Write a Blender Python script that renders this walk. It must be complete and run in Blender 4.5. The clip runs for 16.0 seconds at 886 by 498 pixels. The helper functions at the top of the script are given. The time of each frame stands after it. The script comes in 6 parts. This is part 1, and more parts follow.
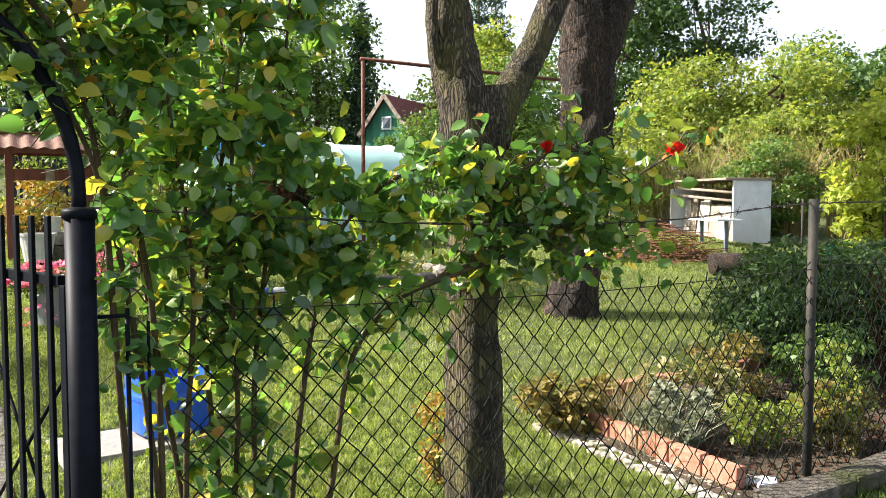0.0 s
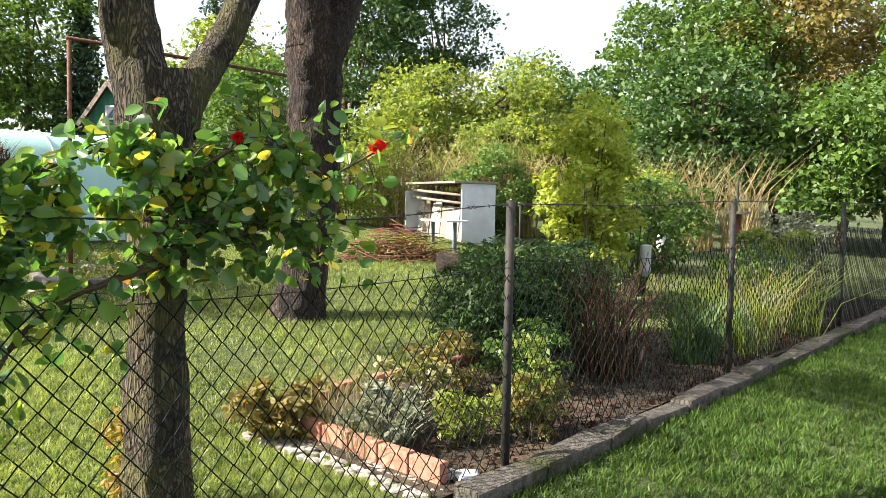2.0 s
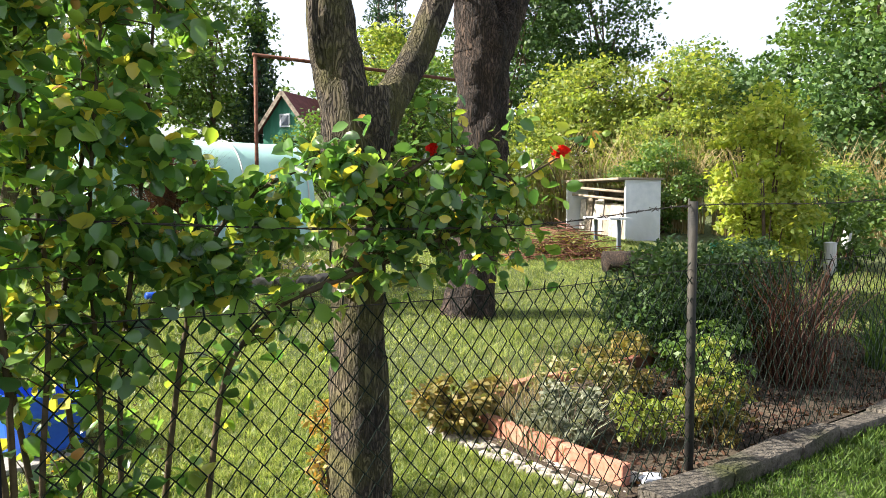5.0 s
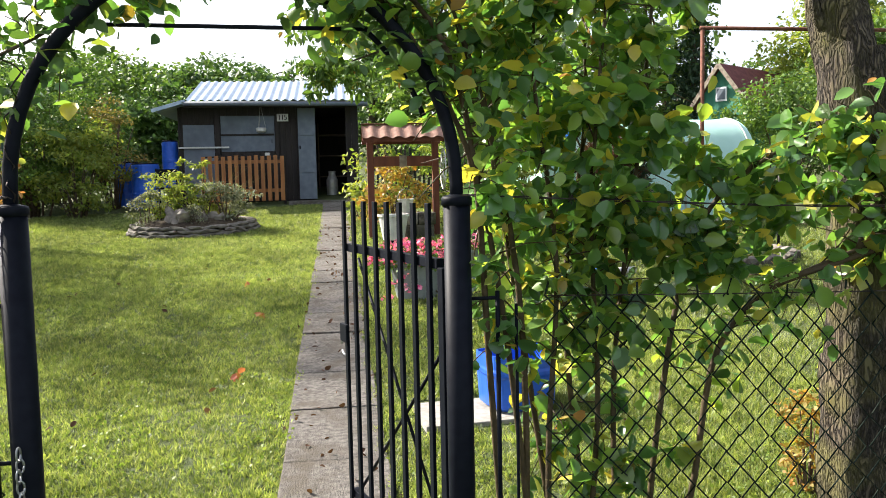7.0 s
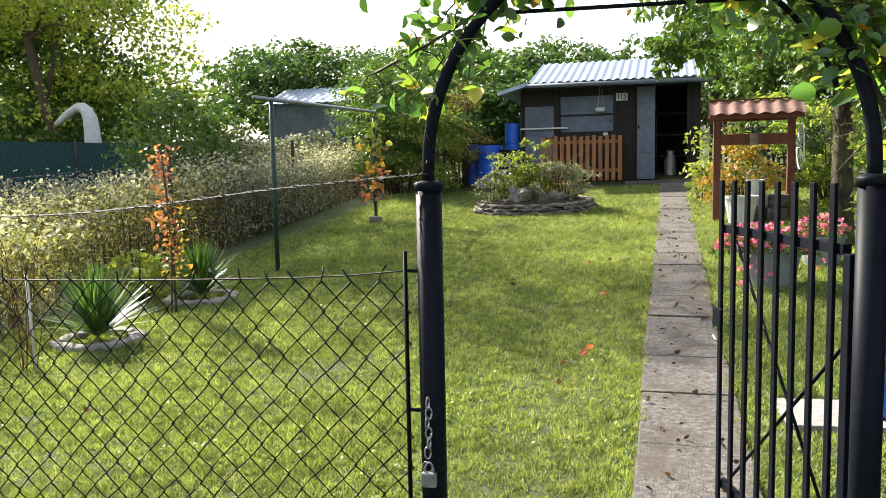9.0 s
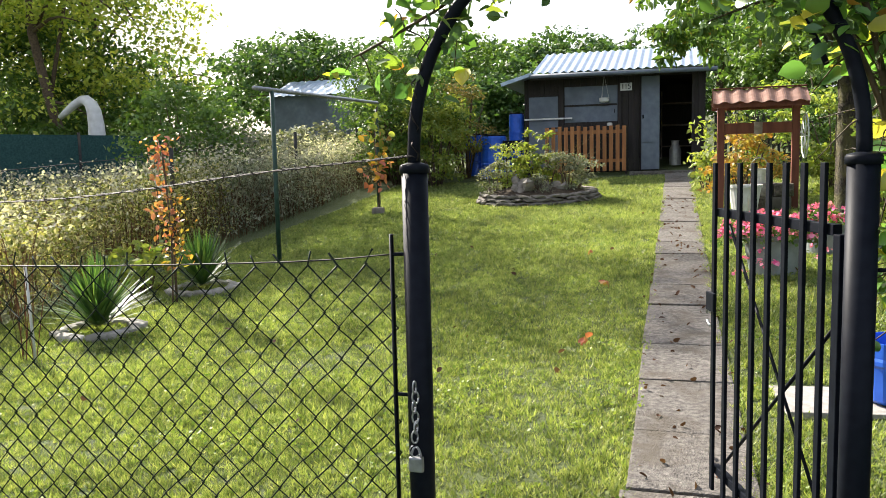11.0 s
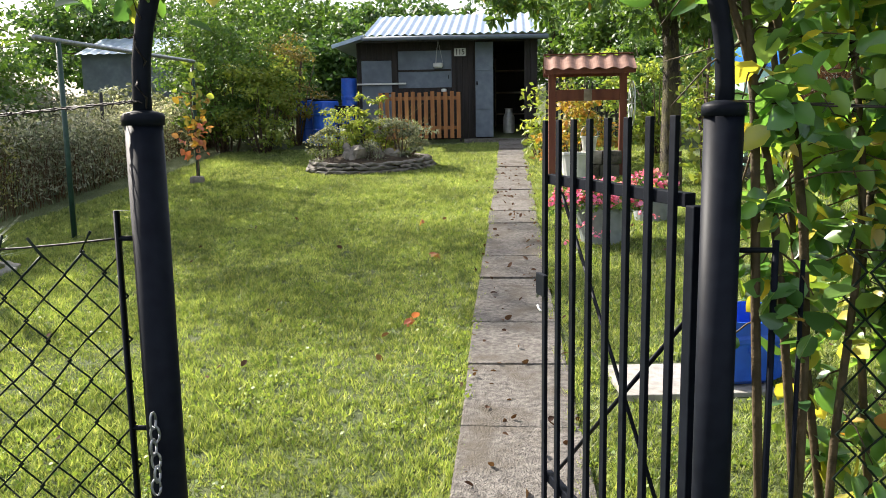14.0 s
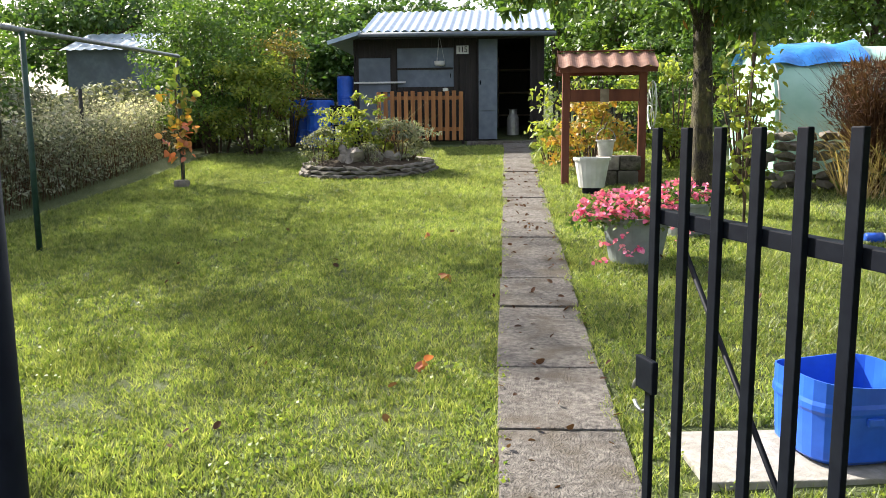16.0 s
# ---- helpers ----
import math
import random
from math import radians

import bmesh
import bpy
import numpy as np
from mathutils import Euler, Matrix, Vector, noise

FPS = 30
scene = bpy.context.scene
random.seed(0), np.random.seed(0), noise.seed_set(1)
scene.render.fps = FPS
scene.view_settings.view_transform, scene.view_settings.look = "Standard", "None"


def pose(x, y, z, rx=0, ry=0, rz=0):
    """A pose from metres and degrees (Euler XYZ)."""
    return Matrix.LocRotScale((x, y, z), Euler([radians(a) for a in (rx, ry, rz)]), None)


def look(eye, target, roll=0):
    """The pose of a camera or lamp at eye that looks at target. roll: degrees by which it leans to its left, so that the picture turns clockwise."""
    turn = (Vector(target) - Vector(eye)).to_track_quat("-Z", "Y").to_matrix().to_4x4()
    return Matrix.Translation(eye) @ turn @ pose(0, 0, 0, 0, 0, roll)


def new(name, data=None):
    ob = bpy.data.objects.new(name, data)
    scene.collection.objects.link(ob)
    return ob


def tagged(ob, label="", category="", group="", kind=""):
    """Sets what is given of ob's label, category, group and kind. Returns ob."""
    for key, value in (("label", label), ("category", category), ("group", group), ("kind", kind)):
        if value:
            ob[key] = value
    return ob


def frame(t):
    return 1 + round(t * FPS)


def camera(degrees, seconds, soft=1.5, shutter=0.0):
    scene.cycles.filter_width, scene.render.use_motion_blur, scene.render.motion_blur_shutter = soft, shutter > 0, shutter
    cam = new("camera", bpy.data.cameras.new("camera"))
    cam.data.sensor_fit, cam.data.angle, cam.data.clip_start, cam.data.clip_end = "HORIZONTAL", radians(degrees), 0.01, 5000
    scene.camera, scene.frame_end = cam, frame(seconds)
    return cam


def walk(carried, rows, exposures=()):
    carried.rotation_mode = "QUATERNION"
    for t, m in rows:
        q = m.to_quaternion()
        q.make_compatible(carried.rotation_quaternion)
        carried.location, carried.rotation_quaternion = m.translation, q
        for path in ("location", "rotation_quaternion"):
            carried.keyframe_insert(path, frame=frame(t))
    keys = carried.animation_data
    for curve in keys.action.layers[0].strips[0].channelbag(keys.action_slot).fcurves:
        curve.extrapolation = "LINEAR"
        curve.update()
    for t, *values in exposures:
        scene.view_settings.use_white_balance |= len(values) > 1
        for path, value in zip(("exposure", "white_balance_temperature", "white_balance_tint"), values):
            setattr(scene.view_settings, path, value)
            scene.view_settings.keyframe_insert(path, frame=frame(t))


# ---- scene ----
cam = camera(58.1, 16.0, soft=0.6)
# seconds, eye, target, roll
PATH = [
    (0, (-0.197, 0.25, 1.411), (0.813, 1.972, 1.296), 0.0),
    (0.5, (-0.123, 0.241, 1.409), (1.04, 1.863, 1.293), 0.1),
    (1, (-0.089, 0.218, 1.409), (1.203, 1.741, 1.294), 0.6),
    (1.5, (-0.014, 0.228, 1.406), (1.397, 1.642, 1.294), 0.7),
    (2, (0.041, 0.245, 1.4), (1.536, 1.569, 1.291), 1.0),
    (2.5, (0.078, 0.253, 1.393), (1.638, 1.5, 1.288), 1.3),
    (3, (0.078, 0.26, 1.396), (1.66, 1.479, 1.292), 1.4),
    (5.5, (-0.158, 0.273, 1.434), (0.84, 2.001, 1.298), -0.4),
    (6, (-0.203, 0.316, 1.431), (0.54, 2.166, 1.274), -0.7),
    (6.5, (-0.248, 0.334, 1.431), (0.235, 2.267, 1.268), -1.1),
    (7, (-0.289, 0.345, 1.429), (-0.031, 2.322, 1.268), -1.2),
    (7.5, (-0.335, 0.324, 1.427), (-0.36, 2.318, 1.268), -0.9),
    (8, (-0.377, 0.323, 1.441), (-0.605, 2.302, 1.264), -0.9),
    (8.5, (-0.418, 0.337, 1.438), (-0.82, 2.288, 1.256), -1.2),
    (9, (-0.464, 0.318, 1.427), (-1.004, 2.234, 1.233), -1.1),
    (9.2, (-0.452, 0.347, 1.428), (-1.038, 2.25, 1.232), -1.4),
    (11.3, (-0.412, 0.353, 1.393), (-0.95, 2.267, 1.176), -1.3),
    (11.5, (-0.434, 0.328, 1.41), (-0.884, 2.264, 1.185), -0.7),
    (12, (-0.441, 0.344, 1.397), (-0.751, 2.307, 1.167), -0.4),
    (12.5, (-0.445, 0.407, 1.385), (-0.66, 2.38, 1.145), -0.7),
    (13, (-0.392, 0.586, 1.365), (-0.567, 2.56, 1.1), -0.9),
    (13.5, (-0.351, 0.767, 1.373), (-0.513, 2.743, 1.104), -0.8),
    (14, (-0.377, 0.942, 1.353), (-0.545, 2.913, 1.056), -0.9),
    (14.5, (-0.493, 1.162, 1.378), (-0.577, 3.138, 1.078), -0.1),
    (15, (-0.564, 1.339, 1.364), (-0.572, 3.317, 1.064), 0.0),
    (15.5, (-0.593, 1.556, 1.362), (-0.617, 3.533, 1.065), -0.0),
    (16, (-0.576, 1.785, 1.375), (-0.729, 3.757, 1.079), -0.5),
]
walk(cam, [(t, look(eye, target, roll)) for t, eye, target, roll in PATH], [(0, 1.66, 6350, 13), (16, 1.66, 6350, 13)])

# ---- light ----
world = bpy.data.worlds.new("world")
scene.world = world
world.use_nodes = True
wn = world.node_tree
sky = wn.nodes.new("ShaderNodeTexSky")
sky.sky_type = "NISHITA"
sky.sun_disc = False
sky.sun_elevation, sky.sun_rotation = radians(36), radians(-55)
sky.dust_density, sky.air_density, sky.ozone_density = 4.0, 1.0, 0.6
veil = wn.nodes.new("ShaderNodeMix")
veil.data_type = "RGBA"
veil.inputs[0].default_value = 0.4
veil.inputs[7].default_value = (6.2, 6.3, 6.5, 1)
wn.links.new(sky.outputs[0], veil.inputs[6])
wn.links.new(veil.outputs[2], wn.nodes["Background"].inputs[0])
wn.nodes["Background"].inputs[1].default_value = 0.09
sun_data = bpy.data.lights.new("sun", "SUN")
sun_data.energy, sun_data.angle, sun_data.color = 5.0, radians(0.6), (1.0, 0.93, 0.80)
sun = new("sun", sun_data)
sun.matrix_world = look((-12, 8.4, 10.6), (0, 0, 0))

# ---- materials ----
def nodes_of(name):
    m = bpy.data.materials.new(name)
    m.use_nodes = True
    return m, m.node_tree, m.node_tree.nodes["Principled BSDF"]


def noise_ramp(tree, scale, stops, detail=6, coords=None):
    n = tree.nodes.new("ShaderNodeTexNoise")
    n.inputs["Scale"].default_value, n.inputs["Detail"].default_value = scale, detail
    r = tree.nodes.new("ShaderNodeValToRGB")
    r.color_ramp.elements[0].position, r.color_ramp.elements[1].position = stops[0][0], stops[-1][0]
    r.color_ramp.elements[0].color, r.color_ramp.elements[1].color = (*stops[0][1], 1), (*stops[-1][1], 1)
    for pos, col in stops[1:-1]:
        e = r.color_ramp.elements.new(pos)
        e.color = (*col, 1)
    if coords:
        tree.links.new(coords, n.inputs["Vector"])
    tree.links.new(n.outputs[0], r.inputs[0])
    return n, r


def mix_rgb(tree, a, b, fac, kind="MIX"):
    m = tree.nodes.new("ShaderNodeMix")
    m.data_type, m.blend_type = "RGBA", kind
    for src, slot in ((fac, 0), (a, 6), (b, 7)):
        if isinstance(src, (int, float)):
            m.inputs[slot].default_value = src
        elif isinstance(src, tuple):
            m.inputs[slot].default_value = (*src, 1)
        else:
            tree.links.new(src, m.inputs[slot])
    return m.outputs[2]


def bumped(tree, bsdf, height, strength, distance=0.02):
    b = tree.nodes.new("ShaderNodeBump")
    b.inputs["Strength"].default_value, b.inputs["Distance"].default_value = strength, distance
    tree.links.new(height, b.inputs["Height"])
    tree.links.new(b.outputs[0], bsdf.inputs["Normal"])


def surface(name, dark, light, scale=20.0, rough=0.8, bump=0.3, stain=None, metal=0.0, stretch=(1, 1, 1), rand=0.0):
    """Two scales of noise between two colours, with fine relief; stain: a third colour in large blotches."""
    m, tree, b = nodes_of(name)
    tc = tree.nodes.new("ShaderNodeTexCoord")
    mp = tree.nodes.new("ShaderNodeMapping")
    mp.inputs["Scale"].default_value = stretch
    tree.links.new(tc.outputs["Object"], mp.inputs[0])
    n, r = noise_ramp(tree, scale, [(0.3, dark), (0.7, light)], coords=mp.outputs[0])
    col = r.outputs[0]
    if stain:
        n2, r2 = noise_ramp(tree, scale * 0.13, [(0.48, (0, 0, 0)), (0.66, (1, 1, 1))], coords=mp.outputs[0])
        col = mix_rgb(tree, col, stain, r2.outputs[0])
    if rand:
        oi = tree.nodes.new("ShaderNodeObjectInfo")
        hs = tree.nodes.new("ShaderNodeHueSaturation")
        mr = tree.nodes.new("ShaderNodeMapRange")
        mr.inputs["To Min"].default_value, mr.inputs["To Max"].default_value = 1 - rand, 1 + rand
        tree.links.new(oi.outputs["Random"], mr.inputs[0])
        tree.links.new(mr.outputs[0], hs.inputs["Value"])
        tree.links.new(col, hs.inputs["Color"])
        col = hs.outputs[0]
    tree.links.new(col, b.inputs["Base Color"])
    b.inputs["Roughness"].default_value, b.inputs["Metallic"].default_value = rough, metal
    b.inputs["Specular IOR Level"].default_value = 0.35
    fine, _ = noise_ramp(tree, scale * 3, [(0, (0, 0, 0)), (1, (1, 1, 1))], coords=mp.outputs[0])
    bumped(tree, b, fine.outputs[0], bump)
    return m


def leafy(name, colours, rough=0.45, through_light=0.35, spec=0.4, fine=0.0):
    """Leaves: one colour an island out of a ramp, part of the light shines through."""
    m, tree, b = nodes_of(name)
    g = tree.nodes.new("ShaderNodeNewGeometry")
    r = tree.nodes.new("ShaderNodeValToRGB")
    r.color_ramp.elements[0].color = (*colours[0], 1)
    r.color_ramp.elements[1].color = (*colours[-1], 1)
    for i, c in enumerate(colours[1:-1]):
        r.color_ramp.elements.new((i + 1) / (len(colours) - 1)).color = (*c, 1)
    tree.links.new(g.outputs["Random Per Island"], r.inputs[0])
    n, rr = noise_ramp(tree, 1.3, [(0.3, (0.72, 0.72, 0.72)), (0.7, (1.2, 1.2, 1.1))])
    tc = tree.nodes.new("ShaderNodeTexCoord")
    tree.links.new(tc.outputs["Object"], n.inputs["Vector"])
    col = mix_rgb(tree, r.outputs[0], rr.outputs[0], 1.0, "MULTIPLY")
    if fine:
        n2, r2 = noise_ramp(tree, fine, [(0.34, (0.50, 0.55, 0.50)), (0.62, (1.22, 1.2, 1.2))], detail=3, coords=tc.outputs["Object"])
        col = mix_rgb(tree, col, r2.outputs[0], 1.0, "MULTIPLY")
    tree.links.new(col, b.inputs["Base Color"])
    b.inputs["Roughness"].default_value = rough
    b.inputs["Specular IOR Level"].default_value = spec
    t = tree.nodes.new("ShaderNodeBsdfTranslucent")
    tint = mix_rgb(tree, col, (1.4, 1.4, 0.65), 1.0, "MULTIPLY")
    tree.links.new(tint, t.inputs[0])
    mx = tree.nodes.new("ShaderNodeMixShader")
    mx.inputs[0].default_value = through_light
    tree.links.new(b.outputs[0], mx.inputs[1])
    tree.links.new(t.outputs[0], mx.inputs[2])
    tree.links.new(mx.outputs[0], tree.nodes["Material Output"].inputs[0])
    return m


def bark_material(name, dark, light, moss=None, scale=9.0):
    m, tree, b = nodes_of(name)
    tc = tree.nodes.new("ShaderNodeTexCoord")
    mp = tree.nodes.new("ShaderNodeMapping")
    mp.inputs["Scale"].default_value = (1, 1, 0.22)
    tree.links.new(tc.outputs["Object"], mp.inputs[0])
    v = tree.nodes.new("ShaderNodeTexVoronoi")
    v.feature = "DISTANCE_TO_EDGE"
    v.inputs["Scale"].default_value = scale * 7
    nz, nr = noise_ramp(tree, scale, [(0.3, dark), (0.7, light)], coords=mp.outputs[0])
    wob = tree.nodes.new("ShaderNodeMix")
    wob.data_type = "VECTOR"
    wob.inputs[0].default_value = 0.3
    tree.links.new(mp.outputs[0], wob.inputs[4])
    tree.links.new(nz.outputs[1], wob.inputs[5])
    tree.links.new(wob.outputs[1], v.inputs["Vector"])
    cr = tree.nodes.new("ShaderNodeValToRGB")
    cr.color_ramp.elements[0].color, cr.color_ramp.elements[1].color = (0.20, 0.17, 0.15, 1), (1.1, 1.1, 1.1, 1)
    cr.color_ramp.elements[1].position = 0.24
    tree.links.new(v.outputs[0], cr.inputs[0])
    col = mix_rgb(tree, nr.outputs[0], cr.outputs[0], 1.0, "MULTIPLY")
    if moss:
        n2, r2 = noise_ramp(tree, 5, [(0.45, (0, 0, 0)), (0.62, (1, 1, 1))], coords=tc.outputs["Object"])
        col = mix_rgb(tree, col, moss, r2.outputs[0])
    tree.links.new(col, b.inputs["Base Color"])
    b.inputs["Roughness"].default_value = 0.92
    bumped(tree, b, cr.outputs[0], 1.0, 0.03)
    return m


def lawn_material():
    m, tree, b = nodes_of("lawn")
    tc = tree.nodes.new("ShaderNodeTexCoord")
    n1, r1 = noise_ramp(tree, 55, [(0.3, (0.026, 0.040, 0.010)), (0.7, (0.085, 0.115, 0.026))], coords=tc.outputs["Object"])
    n2, r2 = noise_ramp(tree, 1.1, [(0.4, (0, 0, 0)), (0.68, (1, 1, 1))], coords=tc.outputs["Object"])
    col = mix_rgb(tree, r1.outputs[0], (0.085, 0.105, 0.030), r2.outputs[0])
    tree.links.new(col, b.inputs["Base Color"])
    b.inputs["Roughness"].default_value = 0.95
    n3, _ = noise_ramp(tree, 130, [(0, (0, 0, 0)), (1, (1, 1, 1))], coords=tc.outputs["Object"])
    bumped(tree, b, n3.outputs[0], 0.8, 0.03)
    return m


def glossless(name, *args, **kw):
    m = surface(name, *args, **kw)
    m.node_tree.nodes["Principled BSDF"].inputs["Specular IOR Level"].default_value = 0.07
    return m


M_LAWN = lawn_material()
M_GRASS = leafy("grass_blades", [(0.092, 0.138, 0.044), (0.198, 0.252, 0.080), (0.355, 0.375, 0.165), (0.135, 0.205, 0.056), (0.268, 0.31, 0.100)], 0.5, 0.45, 0.45, fine=11)
M_BLACK = glossless("black_paint", (0.004, 0.005, 0.009), (0.007, 0.009, 0.014), 30, 0.5, 0.015)
M_WIRE = glossless("green_black_wire", (0.006, 0.011, 0.008), (0.016, 0.024, 0.018), 40, 0.6, 0.05)
M_BARB = surface("rusty_wire", (0.0126, 0.00945, 0.00788), (0.0378, 0.0284, 0.0221), 60, 0.7, 0.1)
M_STEEL = surface("galvanised_steel", (0.196, 0.207, 0.218), (0.336, 0.347, 0.358), 25, 0.45, 0.05, metal=0.7)
M_POST = surface("dark_post", (0.0096, 0.0106, 0.0106), (0.0288, 0.0278, 0.024), 18, 0.7, 0.2, stain=(0.048, 0.0408, 0.0288))
M_CONC = surface("old_concrete", (0.062, 0.056, 0.050), (0.18, 0.165, 0.148), 34, 0.92, 0.8, stain=(0.080, 0.068, 0.052), rand=0.14)
M_KERB = surface("mossy_kerb", (0.036, 0.032, 0.026), (0.135, 0.118, 0.095), 22, 0.95, 0.9, stain=(0.036, 0.040, 0.014), rand=0.12)
M_BRICK = surface("red_edging_brick", (0.357, 0.136, 0.085), (0.527, 0.255, 0.178), 26, 0.85, 0.3, stain=(0.297, 0.119, 0.0765), rand=0.1)
M_STONE = surface("field_stone", (0.112, 0.098, 0.084), (0.28, 0.252, 0.217), 12, 0.9, 0.6, stain=(0.077, 0.077, 0.056), rand=0.25)
M_PEBBLE = surface("pale_pebbles", (0.20, 0.18, 0.155), (0.46, 0.43, 0.38), 14, 0.8, 0.3, rand=0.3)
M_SOIL = surface("soil", (0.0245, 0.0175, 0.0119), (0.07, 0.0525, 0.035), 30, 1.0, 0.9, stain=(0.091, 0.07, 0.0455))
M_DARKWOOD = surface("dark_brown_boards", (0.011, 0.009, 0.0085), (0.026, 0.020, 0.018), 14, 0.75, 0.25, stretch=(1, 1, 0.12))
M_GREYPANEL = surface("blue_grey_panel", (0.100, 0.122, 0.155), (0.145, 0.170, 0.205), 8, 0.7, 0.12, stain=(0.085, 0.102, 0.125))
M_PICKET = surface("orange_stained_pine", (0.21, 0.0788, 0.0225), (0.345, 0.15, 0.0488), 14, 0.55, 0.2, stretch=(1, 1, 0.1), rand=0.12)
M_REDWOOD = surface("red_brown_stain", (0.096, 0.027, 0.015), (0.162, 0.051, 0.027), 12, 0.6, 0.25, stretch=(1, 1, 0.15))
M_TILEROOF = surface("terracotta_sheet", (0.178, 0.0892, 0.0595), (0.274, 0.155, 0.113), 14, 0.6, 0.2, stain=(0.131, 0.0654, 0.0476))
M_METALROOF = surface("blue_grey_sheet", (0.25, 0.33, 0.42), (0.37, 0.45, 0.55), 5, 0.35, 0.06, metal=0.15)
M_BLUE = surface("blue_plastic", (0.0156, 0.078, 0.442), (0.026, 0.117, 0.585), 9, 0.35, 0.05)
M_WHITEPLASTIC = surface("white_plastic", (0.44, 0.44, 0.416), (0.576, 0.576, 0.56), 7, 0.45, 0.05)
M_POTGREY = surface("grey_green_pot", (0.169, 0.195, 0.189), (0.247, 0.273, 0.267), 12, 0.6, 0.1)
M_ZINC = surface("zinc_bucket", (0.42, 0.42, 0.40), (0.62, 0.62, 0.6), 12, 0.45, 0.1, metal=0.5)
M_WHITEWALL = surface("whitewashed_panel", (0.527, 0.561, 0.612), (0.663, 0.68, 0.714), 7, 0.8, 0.2, stain=(0.468, 0.476, 0.493))
M_OLDWOOD = surface("weathered_wood", (0.15, 0.12, 0.09), (0.338, 0.285, 0.225), 10, 0.85, 0.4, stretch=(1, 0.2, 1))
M_RUST = surface("rusty_pipe", (0.08, 0.028, 0.016), (0.192, 0.08, 0.048), 20, 0.8, 0.2)
M_GREENPOLE = surface("green_pole", (0.010, 0.032, 0.022), (0.022, 0.058, 0.042), 20, 0.5, 0.1)
M_GREENHUT = surface("green_boards", (0.024, 0.128, 0.08), (0.048, 0.208, 0.136), 8, 0.7, 0.2, stretch=(1, 1, 0.2))
M_REDROOF = surface("dark_red_felt", (0.096, 0.024, 0.028), (0.16, 0.048, 0.048), 6, 0.8, 0.2)
M_NET = surface("dark_green_net", (0.01, 0.04, 0.04), (0.025, 0.075, 0.07), 30, 0.9, 0.2)
M_BARK1 = bark_material("plum_bark", (0.030, 0.023, 0.016), (0.17, 0.135, 0.088), moss=(0.12, 0.108, 0.036), scale=8)
M_BARK2 = bark_material("cherry_bark", (0.012, 0.0085, 0.006), (0.105, 0.068, 0.046), scale=6)
M_TWIG = surface("twig", (0.05, 0.035, 0.022), (0.13, 0.09, 0.06), 25, 0.85, 0.3)
M_CANE = surface("rose_cane", (0.033, 0.0248, 0.011), (0.088, 0.0605, 0.0275), 25, 0.7, 0.3)
M_ROSELEAF = leafy("rose_leaves", [(0.045, 0.115, 0.038), (0.085, 0.195, 0.060), (0.15, 0.30, 0.070), (0.070, 0.170, 0.062), (0.30, 0.43, 0.07), (0.10, 0.22, 0.066), (0.66, 0.54, 0.08)], 0.28, 0.5, 0.8)
M_VERGE = leafy("verge_blades", [(0.045, 0.095, 0.022), (0.08, 0.14, 0.03), (0.11, 0.17, 0.035), (0.06, 0.11, 0.025)], 0.6, 0.35, 0.2, fine=9)
M_CLOVER = leafy("clover_leaves", [(0.075, 0.135, 0.032), (0.16, 0.23, 0.05), (0.25, 0.31, 0.07), (0.11, 0.18, 0.04)], 0.5, 0.4, 0.3)
M_LEAF_FRESH = leafy("fresh_shoots", [(0.20, 0.29, 0.05), (0.33, 0.40, 0.075), (0.45, 0.47, 0.10), (0.26, 0.34, 0.06)], 0.5, 0.5)
M_LEAF_DARK = leafy("dark_leaves", [(0.0302, 0.0706, 0.0233), (0.0589, 0.127, 0.035), (0.101, 0.168, 0.0486), (0.047, 0.101, 0.0311)], 0.5, 0.3)
M_LEAF_MID = leafy("green_leaves", [(0.046, 0.100, 0.024), (0.088, 0.165, 0.036), (0.135, 0.212, 0.046), (0.062, 0.125, 0.029)], 0.5, 0.36)
M_LEAF_LIGHT = leafy("yellow_green_leaves", [(0.122, 0.195, 0.0441), (0.208, 0.268, 0.0618), (0.293, 0.317, 0.0704), (0.159, 0.232, 0.0528)], 0.5, 0.5)
M_LEAF_GREY = leafy("grey_green_leaves", [(0.06, 0.078, 0.048), (0.20, 0.225, 0.16), (0.32, 0.33, 0.26), (0.11, 0.13, 0.085)], 0.7, 0.25)
M_LEAF_YELLOW = leafy("yellow_leaves", [(0.342, 0.247, 0.0456), (0.399, 0.19, 0.0456), (0.237, 0.228, 0.0608), (0.427, 0.304, 0.076)], 0.55, 0.4)
M_LEAF_RED = leafy("red_orange_leaves", [(0.45, 0.13, 0.09), (0.50, 0.20, 0.12), (0.42, 0.26, 0.09), (0.40, 0.10, 0.09)], 0.55, 0.35)
M_LEAF_AUTUMN = leafy("autumn_leaves", [(0.20, 0.18, 0.055), (0.28, 0.21, 0.065), (0.13, 0.15, 0.052), (0.24, 0.155, 0.055)], 0.6, 0.38)
M_DRY = leafy("dry_stalks", [(0.264, 0.204, 0.12), (0.408, 0.324, 0.204), (0.336, 0.276, 0.144), (0.192, 0.168, 0.072)], 0.8, 0.3, 0.1)
M_WEED = leafy("weed_leaves", [(0.06, 0.09, 0.025), (0.26, 0.27, 0.10), (0.50, 0.46, 0.32), (0.10, 0.13, 0.045), (0.36, 0.34, 0.15)], 0.75, 0.4, 0.1, fine=2.5)
M_FLUFF = leafy("seed_fluff", [(0.35, 0.36, 0.36), (0.55, 0.55, 0.55), (0.22, 0.22, 0.22), (0.42, 0.39, 0.41)], 0.85, 0.45, 0.05)
